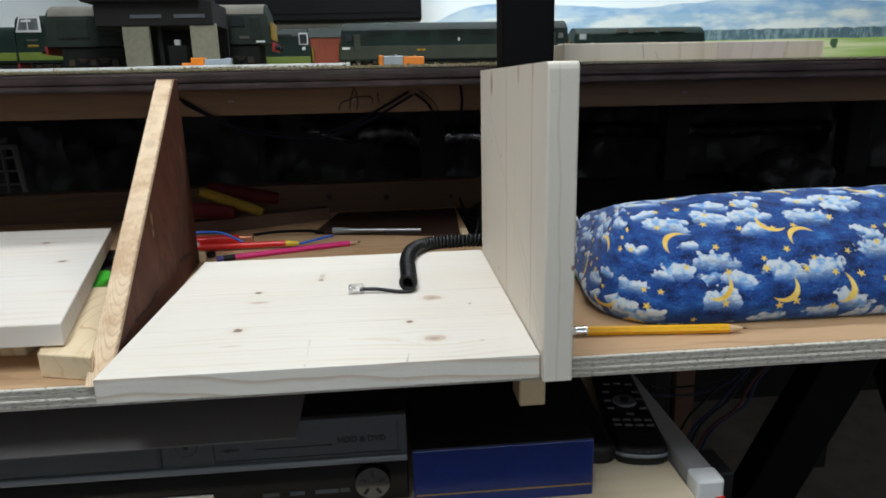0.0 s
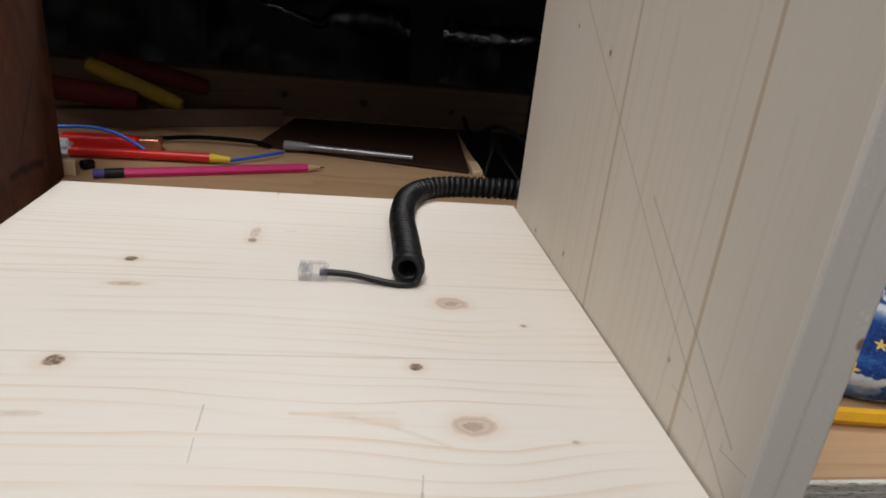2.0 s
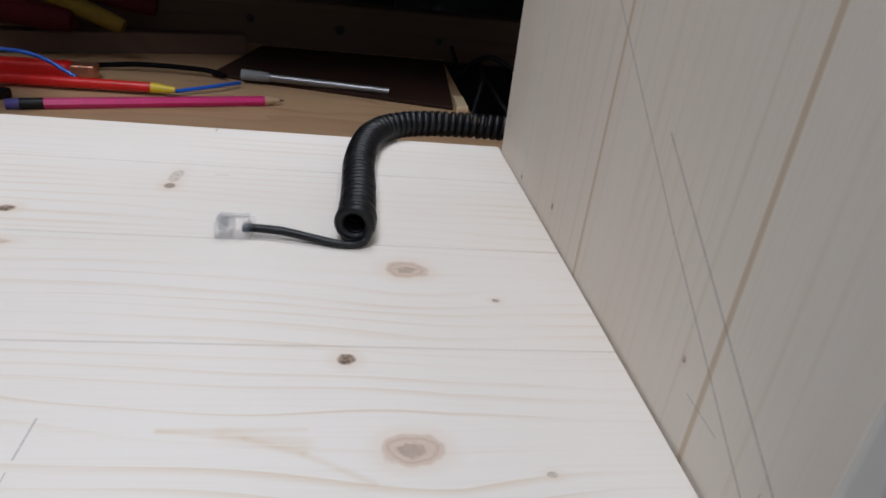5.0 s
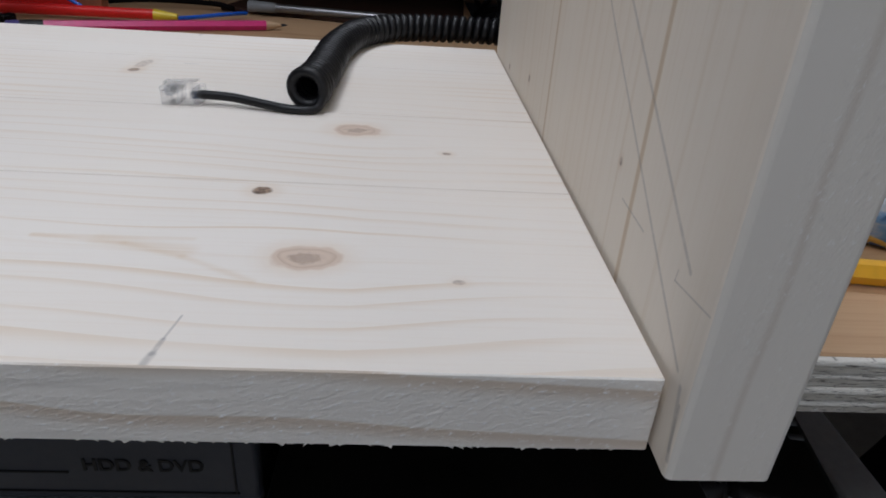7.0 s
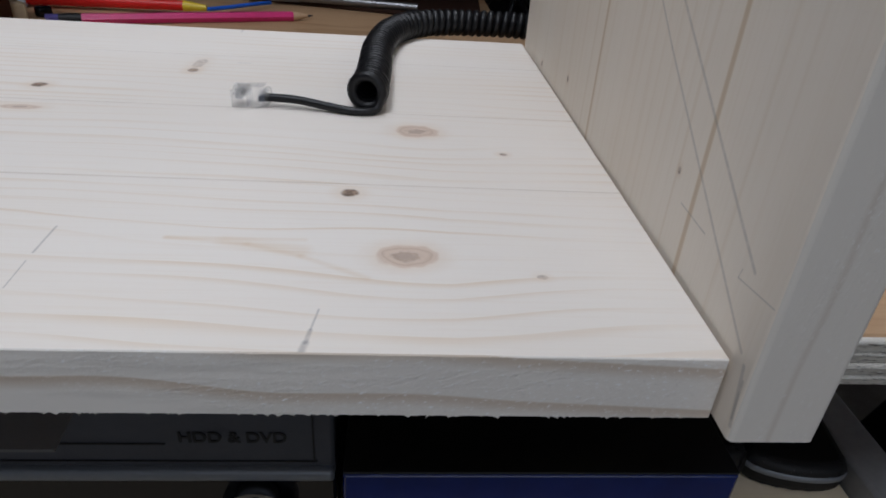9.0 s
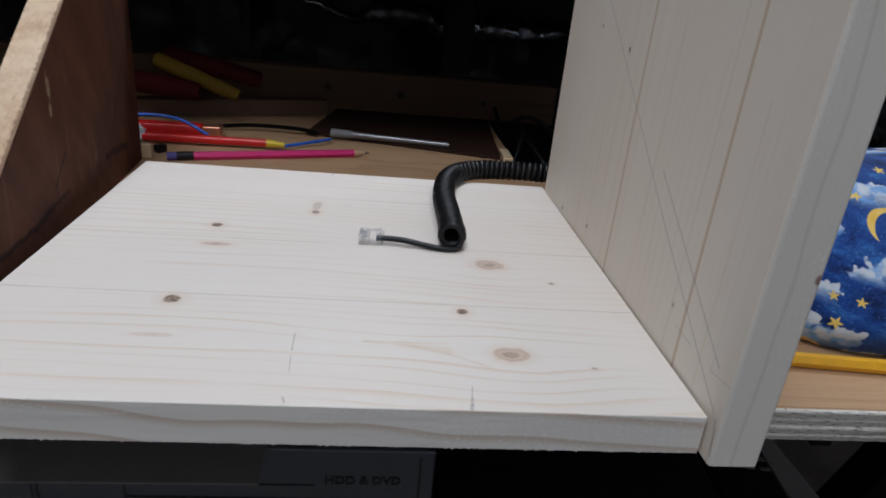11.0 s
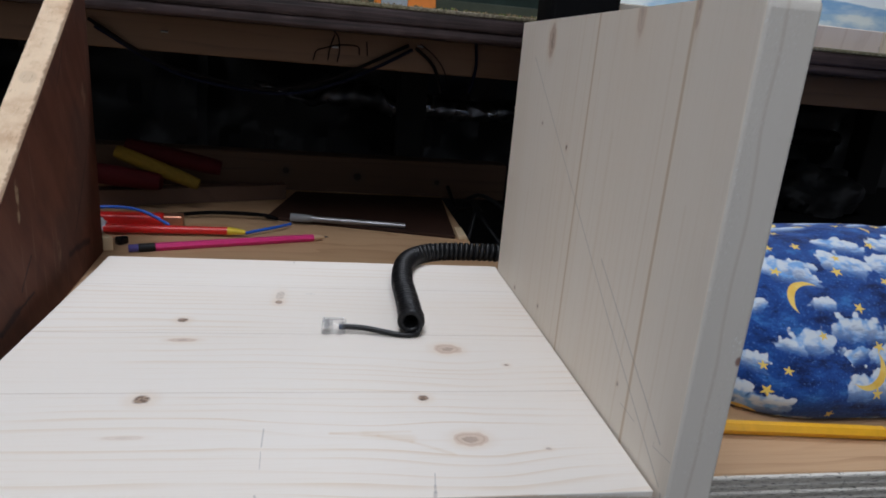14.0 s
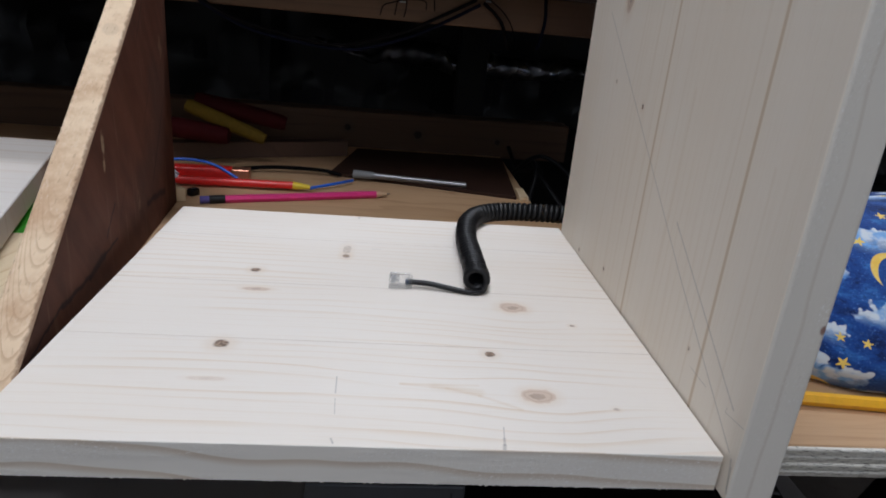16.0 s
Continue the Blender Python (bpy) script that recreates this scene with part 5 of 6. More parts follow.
def soft_bag(x0, x1, y0, y1, z0, z1, rc=0.075, rise=0.07, ridge=0.1):
    """A stuffed cloth bag: upright sides round a plan with rounded corners, a soft rim and a slack top. Its UV is laid out in metres along the cloth."""
    bm = bmesh.new()
    uvl = bm.loops.layers.uv.new("UVMap")
    ym, half = (y0 + y1) / 2, (y1 - y0) / 2
    # the plan, from the middle of the back round by the near end and the front
    plan = []

    def edge(a, b, n):
        for i in range(n):
            f = i / n
            plan.append((Vector((a[0] + (b[0] - a[0]) * f, a[1] + (b[1] - a[1]) * f, 0)), Vector((b[1] - a[1], a[0] - b[0], 0)).normalized()))

    def corner(c, a0, n=14):
        for i in range(n):
            a = a0 + math.pi / 2 * i / n
            o = Vector((math.cos(a), math.sin(a), 0))
            plan.append((Vector((*c, 0)) + o * rc, o))

    edge(((x0 + x1) / 2, y1), (x0 + rc, y1), 40)
    corner((x0 + rc, y1 - rc), math.pi / 2)
    edge((x0, y1 - rc), (x0, y0 + rc), 24)
    corner((x0 + rc, y0 + rc), math.pi)
    edge((x0 + rc, y0), (x1 - rc, y0), 100)
    corner((x1 - rc, y0 + rc), math.pi * 1.5)
    edge((x1, y0 + rc), (x1, y1 - rc), 24)
    corner((x1 - rc, y1 - rc), 0.0)
    edge((x1 - rc, y1), ((x0 + x1) / 2, y1), 40)
    for i, (p, o) in enumerate(plan):
        if o.dot(p - Vector(((x0 + x1) / 2, ym, 0))) < 0:
            plan[i] = (p, -o)

    def rim(p):
        """Where the slopes end: a long way in from the front, a short one from the ends and the back."""
        return Vector((min(max(p.x, x0 + 0.042), x1 - 0.055), min(max(p.y, y0 + ridge), y1 - 0.045), 0))

    us, acc = [], 0.0
    for i, (p, o) in enumerate(plan):
        if i:
            acc += (p - plan[i - 1][0]).length
        us.append(acc)
    front = next(i for i, (p, o) in enumerate(plan) if o.y < -0.999)
    us = [u - us[front] + plan[front][0].x for u in us]
    # the section: (inset, height, way along the cloth)
    rows = [(0.014, z0), (0.006, z0 + 0.0006), (0.0015, z0 + 0.005)]
    rows += [(-0.003 * math.sin(math.pi * i / 4), z0 + 0.009 + (z1 - rise - z0 - 0.009) * i / 4) for i in range(5)]
    rows += [(ridge * f, z1 - rise + rise * (1 - (1 - f) ** 2)) for f in (i / 14 for i in range(1, 15))]
    vs, acc = [0.0], 0.0
    for (a, b), (c, d) in zip(rows, rows[1:]):
        acc += math.hypot(c - a, d - b)
        vs.append(acc)
    tops = [0.08, 0.18, 0.3, 0.42, 0.54, 0.66, 0.78, 0.9, 1.0]
    grid = []
    for k in range(len(rows) + len(tops)):
        ring = []
        for p, o in plan:
            if k < len(rows):
                q = p.lerp(rim(p), rows[k][0] / ridge) if rows[k][1] > z1 - rise else p - o * rows[k][0]
                q.z = rows[k][1]
                lift = min(1.0, max(0.0, (q.z - z1 + rise) / rise))
                out = (o * (1.05 - lift) + Vector((0, 0, lift))).normalized()
            else:
                f = tops[k - len(rows)]
                a = rim(p)
                q = a.lerp(Vector((min(max(p.x, x0 + half), x1 - half), ym + 0.035, 0)), f)
                q.z = z1 + 0.002 * math.sin(f * math.pi / 2)
                out = Vector((0, 0, 1))
            # behind its ridge the bag falls away, and its near end is skewed
            back = max(0.0, q.y - y0 - ridge)
            q.z = z0 + (q.z - z0) * (1.0 - 0.62 * back * back / (back + 0.02) / (y1 - y0 - ridge))
            q.x += 0.13 * (q.y - y0) * math.exp(-max(0.0, q.x - x0) / 0.1)
            h = (q.z - z0) / (z1 - z0)
            if h > 0.12:
                sag = 0.018 * math.exp(-max(0.0, q.x - x0) / 0.075) * h
                lump = noise.fractal(Vector((q.x * 8, q.y * 9, q.z * 9)), 0.8, 2.0, 3)
                fold = abs(noise.noise(Vector((q.x * 13 + q.y * 9, q.y * 12 - q.x * 5, q.z * 17 + 7))))
                q = q + out * ((0.0042 - 0.003 * h) * lump - 0.0026 * max(0.0, 0.22 - fold) * 4.5) * min(1.0, h * 2)
                q.z = max(z0 + 0.001, q.z - sag)
            ring.append(bm.verts.new(q))
        grid.append(ring)
    n = len(plan)
    for k in range(len(grid) - 1):
        for i in range(n):
            j = (i + 1) % n
            f = bm.faces.new((grid[k][i], grid[k][j], grid[k + 1][j], grid[k + 1][i]))
            for lp, (a, b) in zip(f.loops, ((k, i), (k, i + 1), (k + 1, i + 1), (k + 1, i))):
                co = grid[a][b % n].co
                if k >= len(rows) - 1:
                    lp[uvl].uv = (co.x, vs[-1] + co.y - y0 - ridge)
                else:
                    lp[uvl].uv = (us[b] if b < n else us[-1] + 0.002, vs[a])
    base = bm.faces.new(grid[0])
    for lp in base.loops:
        lp[uvl].uv = lp.vert.co.xy
    bmesh.ops.remove_doubles(bm, verts=grid[-1], dist=1e-5)
    return bm


bag = thing("fabric_bag", (0.38, 0.21, SH), "stuffed blue cotton bag printed with clouds, moons and stars", "bag")
part("cloth", soft_bag(0.07, 0.72, 0.076, 0.36, SH, 0.079), M_CLOTH, bag, smooth=70)
solid("green_tag", turned(box(0.083, 0.1, 0.226, 0.232, SH, SH + 0.016, 0.002), (0.09, 0.23, 0), 12), M_GREEN, "small green plastic tag on the shelf", "tag")
solid("brown_card_box", box(0.068, 0.11, 0.243, 0.288, SH, 0.0125, 0.001), M_CARD, "small plain brown card box behind the cloth bag", "box")
pot = thing("clear_dome", (0.089, 0.265, 0.0125), "clear plastic dome with a white rim on a card box", "dome")
bm = bmesh.new()
bmesh.ops.create_uvsphere(bm, u_segments=28, v_segments=18, radius=1)
bmesh.ops.delete(bm, geom=[v for v in bm.verts if v.co.z < -0.01], context="VERTS")
for v in bm.verts:
    v.co = Vector((0.089 + v.co.x * 0.0185, 0.265 + v.co.y * 0.0185, 0.015 + v.co.z * 0.034))
inner = bmesh.ops.duplicate(bm, geom=bm.faces[:])["geom"]
for v in inner:
    if isinstance(v, bmesh.types.BMVert):
        v.co = Vector((0.089, 0.265, 0.015)) + (v.co - Vector((0.089, 0.265, 0.015))) * 0.93
bmesh.ops.reverse_faces(bm, faces=[f for f in inner if isinstance(f, bmesh.types.BMFace)])
part("shell", bm, M_CLEAR, pot)
bm = rod((0.089, 0.265, 0.0125), (0.089, 0.265, 0.0152), 0.0205, n=32)
part("rim", bm, M_WHITE, pot, "white plastic rim")
part("hoop", tube([Vector((0.089 + 0.0188 * math.cos(a), 0.265, 0.015 + 0.0345 * math.sin(a))) for a in (math.pi * i / 20 for i in range(21))], 0.0011, 8), M_WHITE, pot, "white band over the dome")

# things half seen in the dark under the layout
rack = thing("wire_rack", (-0.9, 0.9, -0.06), "grey wire rack standing in the dark under the layout", "rack")
for a, b in (((-0.962, 0.9, -0.062), (-0.962, 0.9, 0.095)), ((-0.812, 0.9, -0.062), (-0.822, 0.9, 0.092)), ((-0.962, 0.9, 0.093), (-0.822, 0.9, 0.09)), ((-0.962, 0.9, -0.06), (-0.812, 0.9, -0.06))):
    part("frame_bar", rod(a, b, 0.006, n=8), M_DULLGREY, rack)
for i in range(5):
    part("wire", rod((-0.957, 0.9, -0.035 + i * 0.026), (-0.817, 0.9, -0.035 + i * 0.026), 0.0022, n=6), M_DULLGREY, rack)
for i in range(4):
    part("wire", rod((-0.937 + i * 0.03, 0.9, -0.06), (-0.937 + i * 0.03, 0.9, 0.09), 0.0022, n=6), M_DULLGREY, rack)
for x in (-0.957, -0.817):
    part("leg", rod((x, 0.9, -0.77), (x, 0.9, -0.06), 0.008, n=8), M_STEEL, rack)
bench = thing("low_shelf", (0.5, 0.8, -0.05), "shelf under the layout, darkened for shade", "shelf")
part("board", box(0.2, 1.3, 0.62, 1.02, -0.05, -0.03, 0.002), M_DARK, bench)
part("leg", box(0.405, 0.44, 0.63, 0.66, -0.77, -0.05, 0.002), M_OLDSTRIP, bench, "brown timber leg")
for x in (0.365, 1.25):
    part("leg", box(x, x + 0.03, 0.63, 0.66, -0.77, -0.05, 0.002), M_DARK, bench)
# grey film with the gap's darkness put into its base colour
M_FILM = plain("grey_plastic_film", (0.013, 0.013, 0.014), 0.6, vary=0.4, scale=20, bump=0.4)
for (cx, cy, cz, sx, sz), lb in (((0.66, 0.78, -0.03, 0.085, 0.07), "crumpled grey plastic bag in the dark under the layout"),):
    bm = bmesh.new()
    bmesh.ops.create_icosphere(bm, subdivisions=5, radius=1)
    for v in bm.verts:
        d = 1 + 0.35 * noise.noise(v.co * 1.7 + Vector((cx * 9, 0, 0))) + 0.18 * abs(noise.noise(v.co * 5))
        v.co = Vector((cx + v.co.x * sx * d, cy + v.co.y * 0.09 * d, max(cz, cz + v.co.z * sz * d)))
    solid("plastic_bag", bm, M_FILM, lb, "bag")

# ---------- under the shelf ----------
LOW = -0.16
M_DULLPINE = pine("dusty_pine_shelf", 0, 1, base=(0.8, 0.69, 0.52), late=(0.56, 0.4, 0.24), period=0.03, strength=0.4)
solid("lower_shelf", box(-0.75, 0.148, 0.03, 0.55, LOW - 0.018, LOW, 0.0015), M_DULLPINE, "pale pine lower shelf", "shelf")
dvd = thing("disc_recorder", (-0.31, 0.2, LOW), "silver and black disc recorder on the lower shelf", "recorder")
part("case", box(-0.527, -0.097, 0.074, 0.35, LOW, -0.0775, 0.002), M_BLACK, dvd)
part("upper_front", box(-0.527, -0.0965, 0.068, 0.076, -0.1135, -0.0775, 0.0012), M_SILVER, dvd, "silver upper front, darkened for the shade below the shelf")
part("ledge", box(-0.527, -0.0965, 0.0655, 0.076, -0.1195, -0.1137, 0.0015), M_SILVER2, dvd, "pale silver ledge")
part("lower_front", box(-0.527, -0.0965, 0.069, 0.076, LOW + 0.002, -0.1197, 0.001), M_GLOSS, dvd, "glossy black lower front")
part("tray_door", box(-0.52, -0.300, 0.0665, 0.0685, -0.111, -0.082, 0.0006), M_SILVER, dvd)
part("panel_line", box(-0.2555, -0.103, 0.0674, 0.0685, -0.1103, -0.1098), M_PRINT, dvd)
part("panel_line", box(-0.2555, -0.2549, 0.0674, 0.0685, -0.1103, -0.08), M_PRINT, dvd)
part("panel_line", box(-0.298, -0.2972, 0.0674, 0.0685, -0.1125, -0.08), M_PRINT, dvd)
part("panel_line", box(-0.1044, -0.1038, 0.0674, 0.0685, -0.1103, -0.082), M_PRINT, dvd)
part("panel_line", box(-0.222, -0.159, 0.0674, 0.0685, -0.1013, -0.1007), M_PRINT, dvd)
knob = part("knob", rod((-0.127, 0.07, -0.1365), (-0.127, 0.062, -0.1365), 0.0155, 0.0145, 32), M_DARKCHROME, dvd, "round chrome jog button")
for i in range(5):
    a = 2 * math.pi * i / 5 + 0.3
    part("button_gap", box(-0.127 + 0.009 * math.cos(a) - 0.003, -0.127 + 0.009 * math.cos(a) + 0.003, 0.0612, 0.0622, -0.1365 + 0.009 * math.sin(a) - 0.0012,
                           -0.1365 + 0.009 * math.sin(a) + 0.0012, 0.0003, m=pose(0, 0, 0, 0, -math.degrees(a), 0)), M_PRINT, knob)
part("power_ring", rod((-0.2765, 0.0685, -0.094), (-0.2765, 0.0667, -0.094), 0.0088, n=28), M_PRINT, dvd)
part("power_button", rod((-0.2765, 0.0685, -0.094), (-0.2765, 0.0664, -0.094), 0.0081, n=28), M_SILVER, dvd)
part("power_dot", rod((-0.2765, 0.067, -0.094), (-0.2765, 0.0658, -0.094), 0.0022, n=12), M_PRINT, dvd)
part("display", box(-0.31, -0.26, 0.0675, 0.0692, -0.152, -0.14, 0.0008), M_CHROME, dvd)
for i, (x, w) in enumerate(((-0.22, 0.014), (-0.197, 0.012), (-0.176, 0.02), (-0.155, 0.008))):
    part("print_mark", box(x, x + w, 0.0682, 0.0692, -0.147, -0.1435), M_SILVER, dvd)


def writing(text, size, m, material, name, parent):
    cu = bpy.data.curves.new(name, "FONT")
    cu.body, cu.size, cu.extrude, cu.align_x, cu.align_y, cu.offset = text, size, 0.0002, "CENTER", "CENTER", size * 0.022
    tmp = new("tmp", cu)
    me = bpy.data.meshes.new_from_object(tmp.evaluated_get(bpy.context.evaluated_depsgraph_get()))
    bpy.data.objects.remove(tmp)
    bm = bmesh.new()
    bm.from_mesh(me)
    bpy.data.meshes.remove(me)
    bmesh.ops.transform(bm, matrix=m, verts=bm.verts)
    return part(name, bm, material, parent, smooth=None)


part("arrow_mark", extrude([(-0.25, -0.1005), (-0.242, -0.0985), (-0.2415, -0.0998), (-0.2345, -0.1), (-0.2345, -0.1006), (-0.2415, -0.1008), (-0.242, -0.1025)], "y", 0.0674, 0.0685), M_PRINT, dvd)
writing("HDD & DVD", 0.0073, pose(-0.134, 0.0676, -0.0975, 90, 0, 0), M_PRINT, "lettering", dvd)

bm = bmesh.new()
g = []
for i in range(2):
    for j in range(13):
        y = 0.045 + 0.2 * j / 12
        z = -0.0735 - 0.006 * max(0, 1 - j / 4) ** 2 - 0.0012 * i
        g.append([bm.verts.new((x, y + 0.004 * (x + 0.18), z + 0.004 * (x + 0.3))) for x in (-0.6, -0.45, -0.3, -0.1835)])
for i in range(2):
    for j in range(12):
        for c in range(3):
            r0, r1 = g[i * 13 + j], g[i * 13 + j + 1]
            bm.faces.new((r0[c], r0[c + 1], r1[c + 1], r1[c]))
for j in range(12):
    for c in (0, 3):
        bm.faces.new((g[j][c], g[j + 1][c], g[13 + j + 1][c], g[13 + j][c]))
for c in range(3):
    for j in (0, 12):
        bm.faces.new((g[j][c], g[j][c + 1], g[13 + j][c + 1], g[13 + j][c]))
solid("card_sheet", bm, M_PAPER, "grey card sheet lying on the disc recorder", "sheet")

bx = thing("blue_box", (-0.016, 0.13, LOW), "dark blue cardboard box with a thin gold line", "box")
part("carton", box(-0.0925, 0.0615, 0.058, 0.25, LOW, -0.1065, 0.0012), M_BLUECARD, bx)
part("lid", box(-0.0925, 0.0615, 0.0582, 0.25, -0.1064, -0.1054, 0.0004, 1), M_BLACK, bx, "plain black top")
part("gold_line", box(-0.0905, 0.0605, 0.0572, 0.0585, -0.1492, -0.1481), M_GOLD, bx)

M_BTN = plain("grey_rubber_button", (0.11, 0.11, 0.115), 0.6)
rem = thing("remote_control", (0.115, 0.16, LOW), "black remote control with grey buttons", "remote control")


def rounded(w0, w1, y0, y1, r0, r1, n=10):
    """An outline about x = 0, w0 wide at y0 and w1 at y1, its ends bowed out by r0 and r1."""
    lo = [(-w0 / 2 * math.cos(math.pi * i / n), y0 - r0 * math.sin(math.pi * i / n) ** 0.7) for i in range(n + 1)]
    hi = [(w1 / 2 * math.cos(math.pi * i / n), y1 + r1 * math.sin(math.pi * i / n) ** 0.7) for i in range(n + 1)]
    return lo + hi


def on_remote(bm):
    bmesh.ops.translate(bm, verts=bm.verts, vec=(0.121, 0.0, 0.0))
    return turned(bm, (0.121, 0.1, 0), -9)


part("body", on_remote(extrude(rounded(0.05, 0.043, 0.104, 0.28, 0.012, 0.006), "z", LOW, LOW + 0.018, 0.005, 3)), M_BLACK, rem)
part("end_trim", on_remote(extrude(rounded(0.0505, 0.0505, 0.1035, 0.1055, 0.0122, -0.0118), "z", LOW + 0.009, LOW + 0.0125, 0.0006, 1)), M_SILVER2, rem)
part("pad", on_remote(rod((0.0, 0.184, LOW + 0.0175), (0.0, 0.184, LOW + 0.0205), 0.0125, 0.0115, 24)), M_BTN, rem)
part("pad_centre", on_remote(rod((0.0, 0.184, LOW + 0.02), (0.0, 0.184, LOW + 0.0225), 0.005, 0.005, 16)), M_BLACK, rem)
for x, y in ((-0.0155, 0.136), (-0.005, 0.136), (0.0055, 0.136), (0.016, 0.136), (-0.0155, 0.146), (-0.005, 0.146), (0.0055, 0.146), (0.016, 0.146), (0.001, 0.158),
             (-0.0165, 0.17), (0.0165, 0.17), (-0.0175, 0.186), (0.0175, 0.19), (-0.016, 0.206), (0.016, 0.206), (-0.012, 0.224), (0.0, 0.226), (0.012, 0.224)):
    part("button", on_remote(box(x - 0.0038, x + 0.0038, y - 0.002, y + 0.002, LOW + 0.0175, LOW + 0.0192, 0.0008, 1)), M_BTN, rem)
spare = thing("remote_control", (0.076, 0.16, LOW), "plain black remote control lying beside the blue box", "remote control")
bm = extrude(rounded(0.034, 0.032, 0.108, 0.27, 0.01, 0.006), "z", LOW, LOW + 0.02, 0.006, 3)
bmesh.ops.translate(bm, verts=bm.verts, vec=(0.0805, 0.0, 0.0))
part("body", turned(bm, (0.0805, 0.1, 0), -4), M_BLACK, spare)
rail = thing("metal_rail", (0.16, 0.25, LOW), "grey metal rail with a white end cap beside the lower shelf", "rail")
part("bar", box(0.1495, 0.172, 0.065, 0.55, LOW - 0.02, -0.1465, 0.002), M_RAIL, rail)
part("end_cap", box(0.1485, 0.1735, 0.045, 0.066, LOW - 0.03, -0.1455, 0.003), M_WHITE, rail, "white plastic end cap")
part("red_stop", box(0.1655, 0.1742, 0.043, 0.06, LOW - 0.03, LOW - 0.002, 0.001), M_RED, rail)
part("black_foot", box(0.1745, 0.19, 0.06, 0.1, LOW - 0.03, -0.15, 0.002), M_BLACK, rail)

tr = thing("trestle", (0.42, 0.25, -0.77), "black steel trestle with slanted legs under the shelf", "trestle")
for x0, x1, y in ((0.47, 0.13, 0.25), (0.5, 0.83, 0.33)):
    d = Vector((x1 - x0, 0, -0.73)).normalized()
    bm = box(-0.03, 0.03, -0.02, 0.02, -0.39, 0.39, 0.003)
    q = Vector((0, 0, -1)).rotation_difference(d).to_matrix().to_4x4()
    bmesh.ops.transform(bm, matrix=Matrix.Translation(((x0 + x1) / 2, y, -0.40)) @ q, verts=bm.verts)
    part("leg", bm, M_STEEL, tr)
part("head", box(0.45, 0.54, 0.22, 0.35, -0.05, SH - 0.0175, 0.003), M_STEEL, tr)
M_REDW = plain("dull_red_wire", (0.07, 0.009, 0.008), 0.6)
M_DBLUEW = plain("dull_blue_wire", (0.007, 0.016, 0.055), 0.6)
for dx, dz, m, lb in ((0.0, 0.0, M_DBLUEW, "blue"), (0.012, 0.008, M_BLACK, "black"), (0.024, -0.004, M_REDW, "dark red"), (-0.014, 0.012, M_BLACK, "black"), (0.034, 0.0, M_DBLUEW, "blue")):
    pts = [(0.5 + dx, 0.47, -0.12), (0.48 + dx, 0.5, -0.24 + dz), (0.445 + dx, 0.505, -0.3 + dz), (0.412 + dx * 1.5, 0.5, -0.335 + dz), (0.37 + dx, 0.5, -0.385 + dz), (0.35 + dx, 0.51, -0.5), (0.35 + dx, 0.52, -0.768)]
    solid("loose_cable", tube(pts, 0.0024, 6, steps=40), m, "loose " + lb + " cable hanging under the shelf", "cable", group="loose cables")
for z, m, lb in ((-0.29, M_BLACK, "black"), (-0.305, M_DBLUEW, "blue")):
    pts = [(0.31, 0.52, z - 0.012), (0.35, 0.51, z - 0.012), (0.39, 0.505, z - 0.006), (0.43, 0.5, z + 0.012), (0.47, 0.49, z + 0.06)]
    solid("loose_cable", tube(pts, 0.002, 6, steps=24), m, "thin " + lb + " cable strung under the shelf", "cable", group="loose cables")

# ---------- the layout ----------
solid("backscene", box(-1.6, 2.2, 1.49, 1.5, 0.2, 0.95), M_SCENE, "printed landscape backscene with hills, woods and fields", "backdrop", kind="structure")
M_TV = plain("television_black", (0.004, 0.004, 0.005), 0.5, vary=0.2, spec=0.15)
M_DGREEN = plain("dark_green_paint", (0.01, 0.025, 0.02), 0.5, vary=0.35, scale=80, spec=0.25)
M_OLIVE = plain("olive_green_paint", (0.056, 0.068, 0.048), 0.55, vary=0.3, scale=80, spec=0.25)
M_LIME = plain("lime_green_band", (0.16, 0.22, 0.035), 0.5, vary=0.2, scale=80)
M_WEATHER = plain("weathered_dark_paint", (0.01, 0.0125, 0.0105), 0.7, vary=0.45, scale=60, spec=0.2)
M_ROOF = plain("grey_roof_paint", (0.038, 0.047, 0.045), 0.65, vary=0.35, scale=60, spec=0.2)
M_ROOF2 = plain("pale_grimy_roof_paint", (0.1, 0.1, 0.08), 0.7, vary=0.35, scale=60)
M_WARN = plain("warning_yellow_paint", (0.28, 0.17, 0.02), 0.5, vary=0.2)
M_BUFFER = plain("red_buffer_beam", (0.28, 0.02, 0.02), 0.5, vary=0.3)
M_BAUX = plain("red_brown_van_paint", (0.36, 0.075, 0.035), 0.6, vary=0.2, scale=90)
M_PANE = plain("dark_cab_glass", (0.03, 0.035, 0.04), 0.08, vary=0.1, bump=0.0)
M_PALEPANE = plain("pale_lit_glass", (0.45, 0.52, 0.56), 0.15, vary=0.2, bump=0.0)
M_OILY = plain("oily_brown_metal", (0.045, 0.032, 0.022), 0.55, 0.2, vary=0.5, scale=120)
M_RAILS = plain("rusty_rail", (0.1, 0.07, 0.05), 0.5, 0.6, vary=0.3)
M_CABPANE = plain("grey_cab_glass", (0.17, 0.185, 0.195), 0.25, vary=0.5, scale=120)
M_DUSTROOF = plain("dusty_brown_grey_roof_paint", (0.15, 0.14, 0.115), 0.75, vary=0.4, scale=70)
M_DULLGLASS = plain("dull_grey_glass", (0.1, 0.11, 0.12), 0.4, vary=0.2)
M_CABGREEN = plain("dusty_dark_green_paint", (0.022, 0.032, 0.026), 0.6, vary=0.35, scale=70, spec=0.2)
